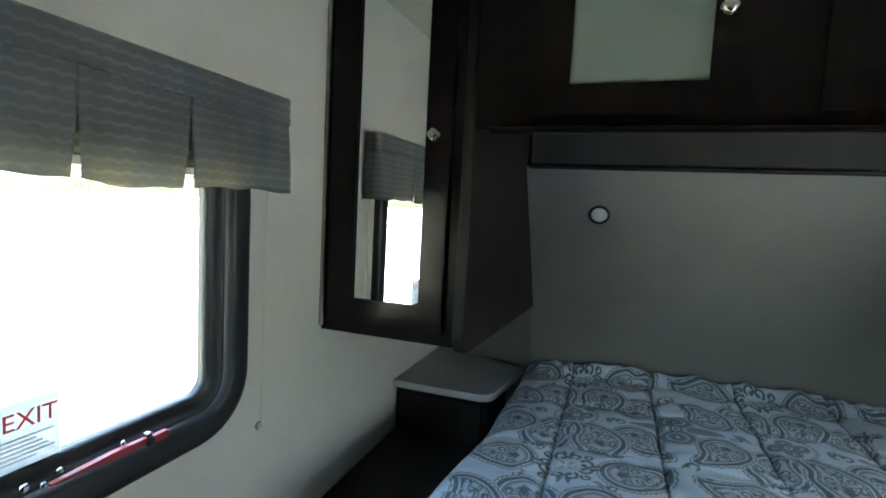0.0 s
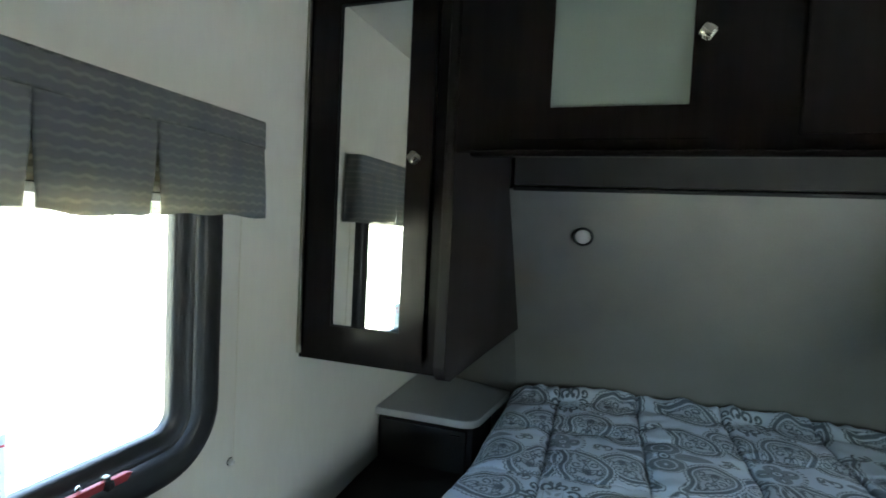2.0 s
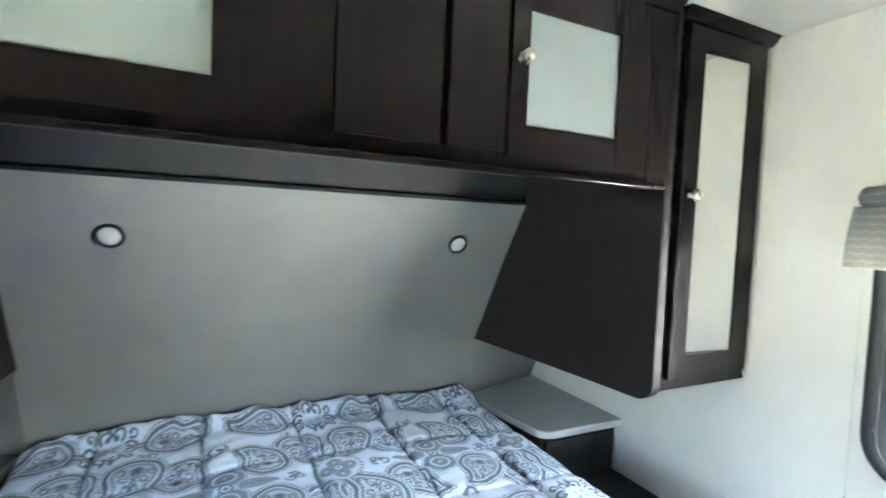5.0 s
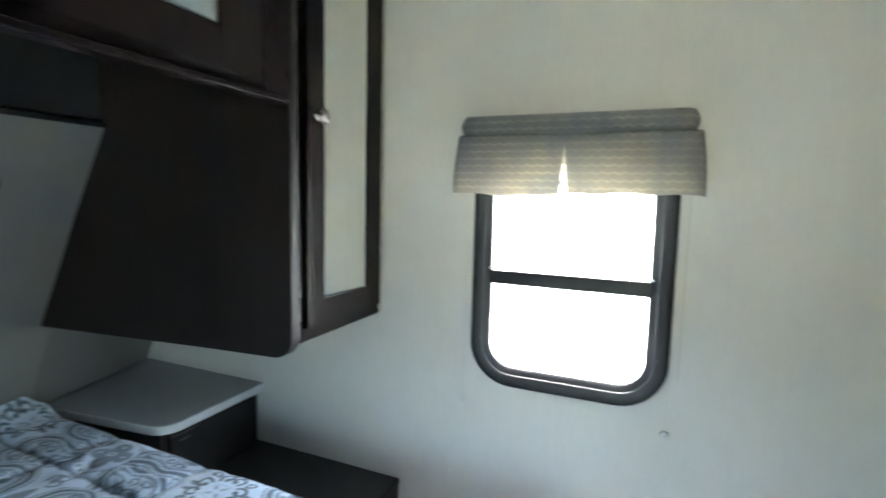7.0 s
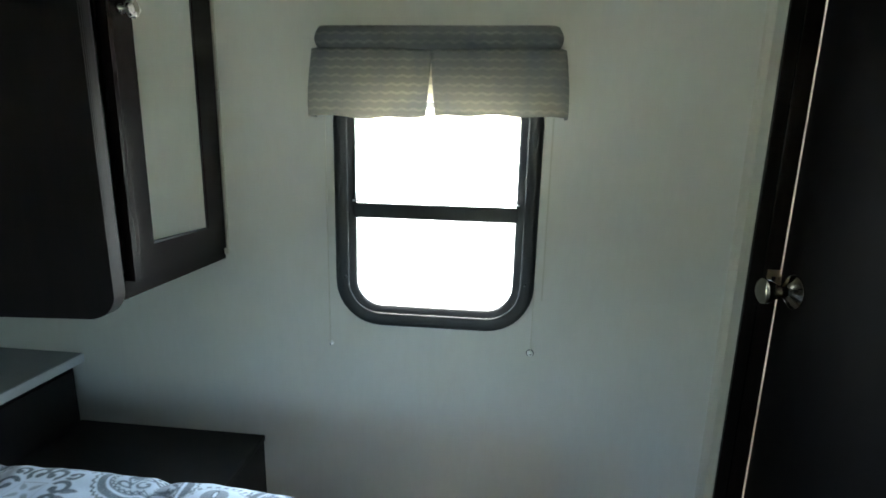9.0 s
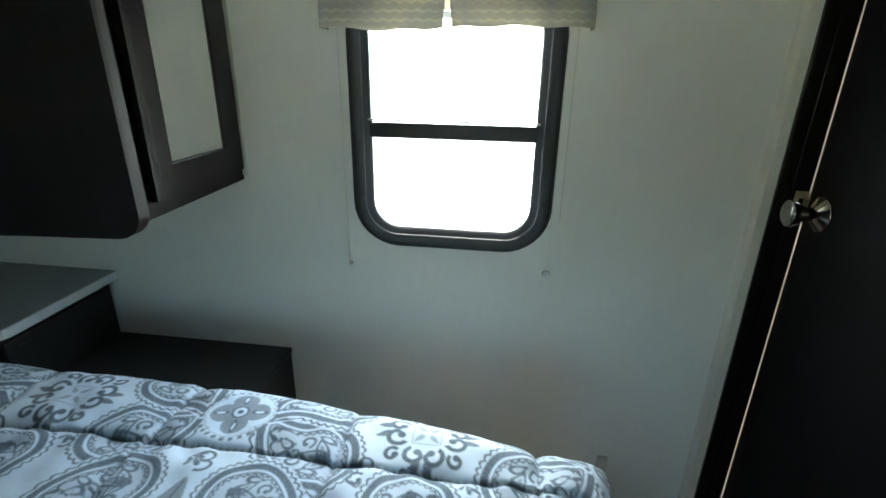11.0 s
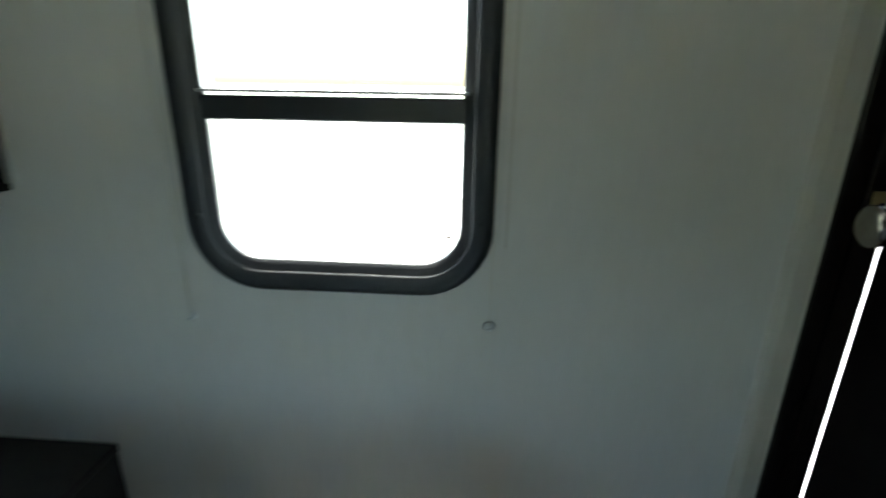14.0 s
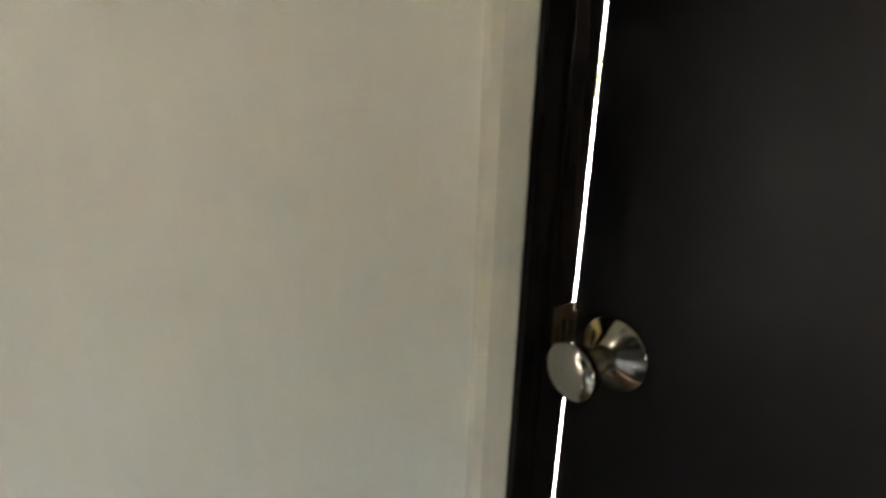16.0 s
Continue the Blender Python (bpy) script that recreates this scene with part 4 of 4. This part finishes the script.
    stitch = np.maximum(np.exp(-(du / 0.0034) ** 2) * (0.7 + 0.3 * np.sin(T * 520)), np.exp(-(dv / 0.0034) ** 2) * (0.7 + 0.3 * np.sin(S * 520)))
    ink = np.maximum(ink, 0.8 * stitch)
    rows, cols = S.shape
    co = np.stack([X, Y - 1.2, Z], -1).reshape(-1, 3).astype(np.float32)
    idx = np.arange(rows * cols).reshape(rows, cols)
    quads = np.stack([idx[:-1, :-1], idx[:-1, 1:], idx[1:, 1:], idx[1:, :-1]], -1).reshape(-1, 4)
    me = bpy.data.meshes.new("comforter")
    me.vertices.add(len(co))
    me.vertices.foreach_set("co", co.ravel())
    me.loops.add(quads.size)
    me.loops.foreach_set("vertex_index", quads.ravel().astype(np.int32))
    me.polygons.add(len(quads))
    me.polygons.foreach_set("loop_start", (np.arange(len(quads)) * 4).astype(np.int32))
    me.update(calc_edges=True)
    me.polygons.foreach_set("use_smooth", np.ones(len(quads), bool))
    at = me.attributes.new("ink", "FLOAT", "POINT")
    at.data.foreach_set("value", ink.ravel().astype(np.float32))
    me.materials.append(COTTON)
    ob = new("comforter", me)
    ob.location = (0, 1.2, 0)
    return tagged(ob, "quilted white and grey paisley cotton comforter spread on the bed", "comforter")


comforter()


# ---- door ----
def jamb():
    j = thing("door_frame", (1.09, -0.06, 0), "dark stained door jamb with a metal strike plate", "door frame", kind="structure")
    for s, x in ((1, DOORWAY[1]), (-1, DOORWAY[0])):
        part("jamb", box((x, BACK + 0.003, 0), (x - s * 0.009, -0.0875, 1.93), 0.001), WOOD, j)
        part("stop", box((x - s * 0.009, -0.052, 0), (x - s * 0.016, -0.0868, 1.92), 0.001, 2), WOOD, j)
    part("head_jamb", box((DOORWAY[0] + 0.009, BACK + 0.003, 1.9215), (DOORWAY[1] - 0.009, -0.0875, 1.93), 0.001), WOOD, j)
    b = holed_wall((-0.0862, -0.079, -0.069, -0.060), (1.040, 1.055, 1.083, 1.098), [(-0.079, -0.069, 1.055, 1.083)], DOORWAY[1] - 0.0162, DOORWAY[1] - 0.0178, 0)
    part("strike_plate", b, BRASS, j, "brassy strike plate")
    part("lip", box((DOORWAY[1] - 0.0178, -0.0862, 1.050), (DOORWAY[1] - 0.010, -0.0905, 1.088), 0.001), BRASS, j)
    return j


jamb()


def door():
    hinge = Vector((0.470, -0.0895, 0))
    d = thing("door", hinge, "dark espresso interior door standing slightly ajar", "door")
    slab = part("slab", box((0.472, -0.0895, 0.012), (1.0900, -0.1195, 1.915), 0.0012), DOORSKIN, d)
    x, z, y = 1.038, 1.063, -0.0895
    rose = part("rose", lathe([(0, 0.0365), (0.002, 0.0368), (0.0035, 0.0355), (0.013, 0.0185), (0.0145, 0.0165), (0.016, 0.0125)], (x, y, z), (0, 1, 0), 48), KNOBMETAL, d, "flared satin nickel rose", True)
    part("door_knob", lathe([(0.014, 0.0125), (0.024, 0.0122), (0.032, 0.0150), (0.042, 0.0205), (0.051, 0.0250), (0.057, 0.0272), (0.0605, 0.0275), (0.063, 0.0262), (0.0636, 0.0245), (0.0645, 0.0235), (0.0662, 0.0185), (0.0673, 0.012), (0.0678, 0.006), (0.0679, 0)], (x, y, z), (0, 1, 0), 48), KNOBMETAL, rose, "flared satin nickel knob", True)
    part("latch", box((1.0900, -0.099, 1.053), (1.0915, -0.110, 1.075), 0.0015), BRASS, d)
    for zz in (0.25, 1.0, 1.75):
        part("hinge", lathe([(0, 0.006), (0.08, 0.006)], (0.464, -0.124, zz), (0, 0, 1), 12), NICKEL, d)
    d.rotation_euler = (0, 0, radians(-0.06))
    return d


door()

# low pale conduit cover on the wall
solid("cable_cover", box((W - 0.016, 0.207, 0.002), (W, 0.236, 0.290), 0.004), TRIM, "pale plastic cable cover low on the wall", "cable cover")


# ---- outdoors ----
GROUND = -0.75
solid("ground", box((-400, -400, GROUND - 0.5), (400, 400, GROUND)), GRASS, "sunlit mown grass reaching the horizon", "grass", "structure")
solid("pavement", extrude_plan(rounded(1.5, 24, -22, 40, 3, 8), GROUND - 0.1, GROUND + 0.012, 2, 0.004), GRAVEL, "pale sunlit gravel strip beside the trailer", "gravel", "structure")
solid("road", box((26, -300, GROUND - 0.1), (31, 300, GROUND + 0.015)), GRAVEL, "pale gravel road across the grass", "road", "structure")


def tree(x, y, height, seed):
    rng = random.Random(seed)
    t = thing("tree", (x, y, GROUND), "leafy green broadleaf tree on the grass", "tree", "trees round the field")
    trunk = tube([(x, y, GROUND), (x + 0.1, y, GROUND + height * 0.2), (x, y + 0.1, GROUND + height * 0.5), (x, y, GROUND + height * 0.8)], 0.16 * height / 8, 10)
    for k in range(6):
        a, h = rng.uniform(0, 6.28), rng.uniform(0.3, 0.6) * height
        tube([(x, y, GROUND + h), (x + 0.14 * height * math.cos(a), y + 0.14 * height * math.sin(a), GROUND + h + 0.16 * height)], 0.05 * height / 8, 6, trunk)
    part("trunk", trunk, BARK, t)
    b = bmesh.new()
    for k in range(46):
        a, h = rng.uniform(0, 6.28), rng.uniform(0.28, 1.0)
        spread = 0.30 * height * math.sin(math.pi * (0.12 + 0.8 * h)) * rng.uniform(0.35, 1.1)
        c = Vector((x + spread * math.cos(a), y + spread * math.sin(a), GROUND + h * height))
        for j in range(34):
            p = c + Vector((rng.gauss(0, 1), rng.gauss(0, 1), rng.gauss(0, 0.8))) * 0.055 * height
            u = Vector((rng.gauss(0, 1), rng.gauss(0, 1), rng.gauss(0, 1))).normalized()
            w = u.orthogonal().normalized()
            l = rng.uniform(0.012, 0.022) * height
            b.faces.new([b.verts.new(p - u * l), b.verts.new(p + w * l * 0.5), b.verts.new(p + u * l), b.verts.new(p - w * l * 0.5)])
    part("crown", b, LEAF, t)


for k, (x, y, h) in enumerate(((40, -46, 8), (47, -41, 9), (36, -52, 8), (52, -52, 9), (-60, 42, 9), (-66, 52, 10), (-75, 36, 11), (-62, 18, 8), (-70, 62, 9))):
    tree(x, y, h, 11 + k)
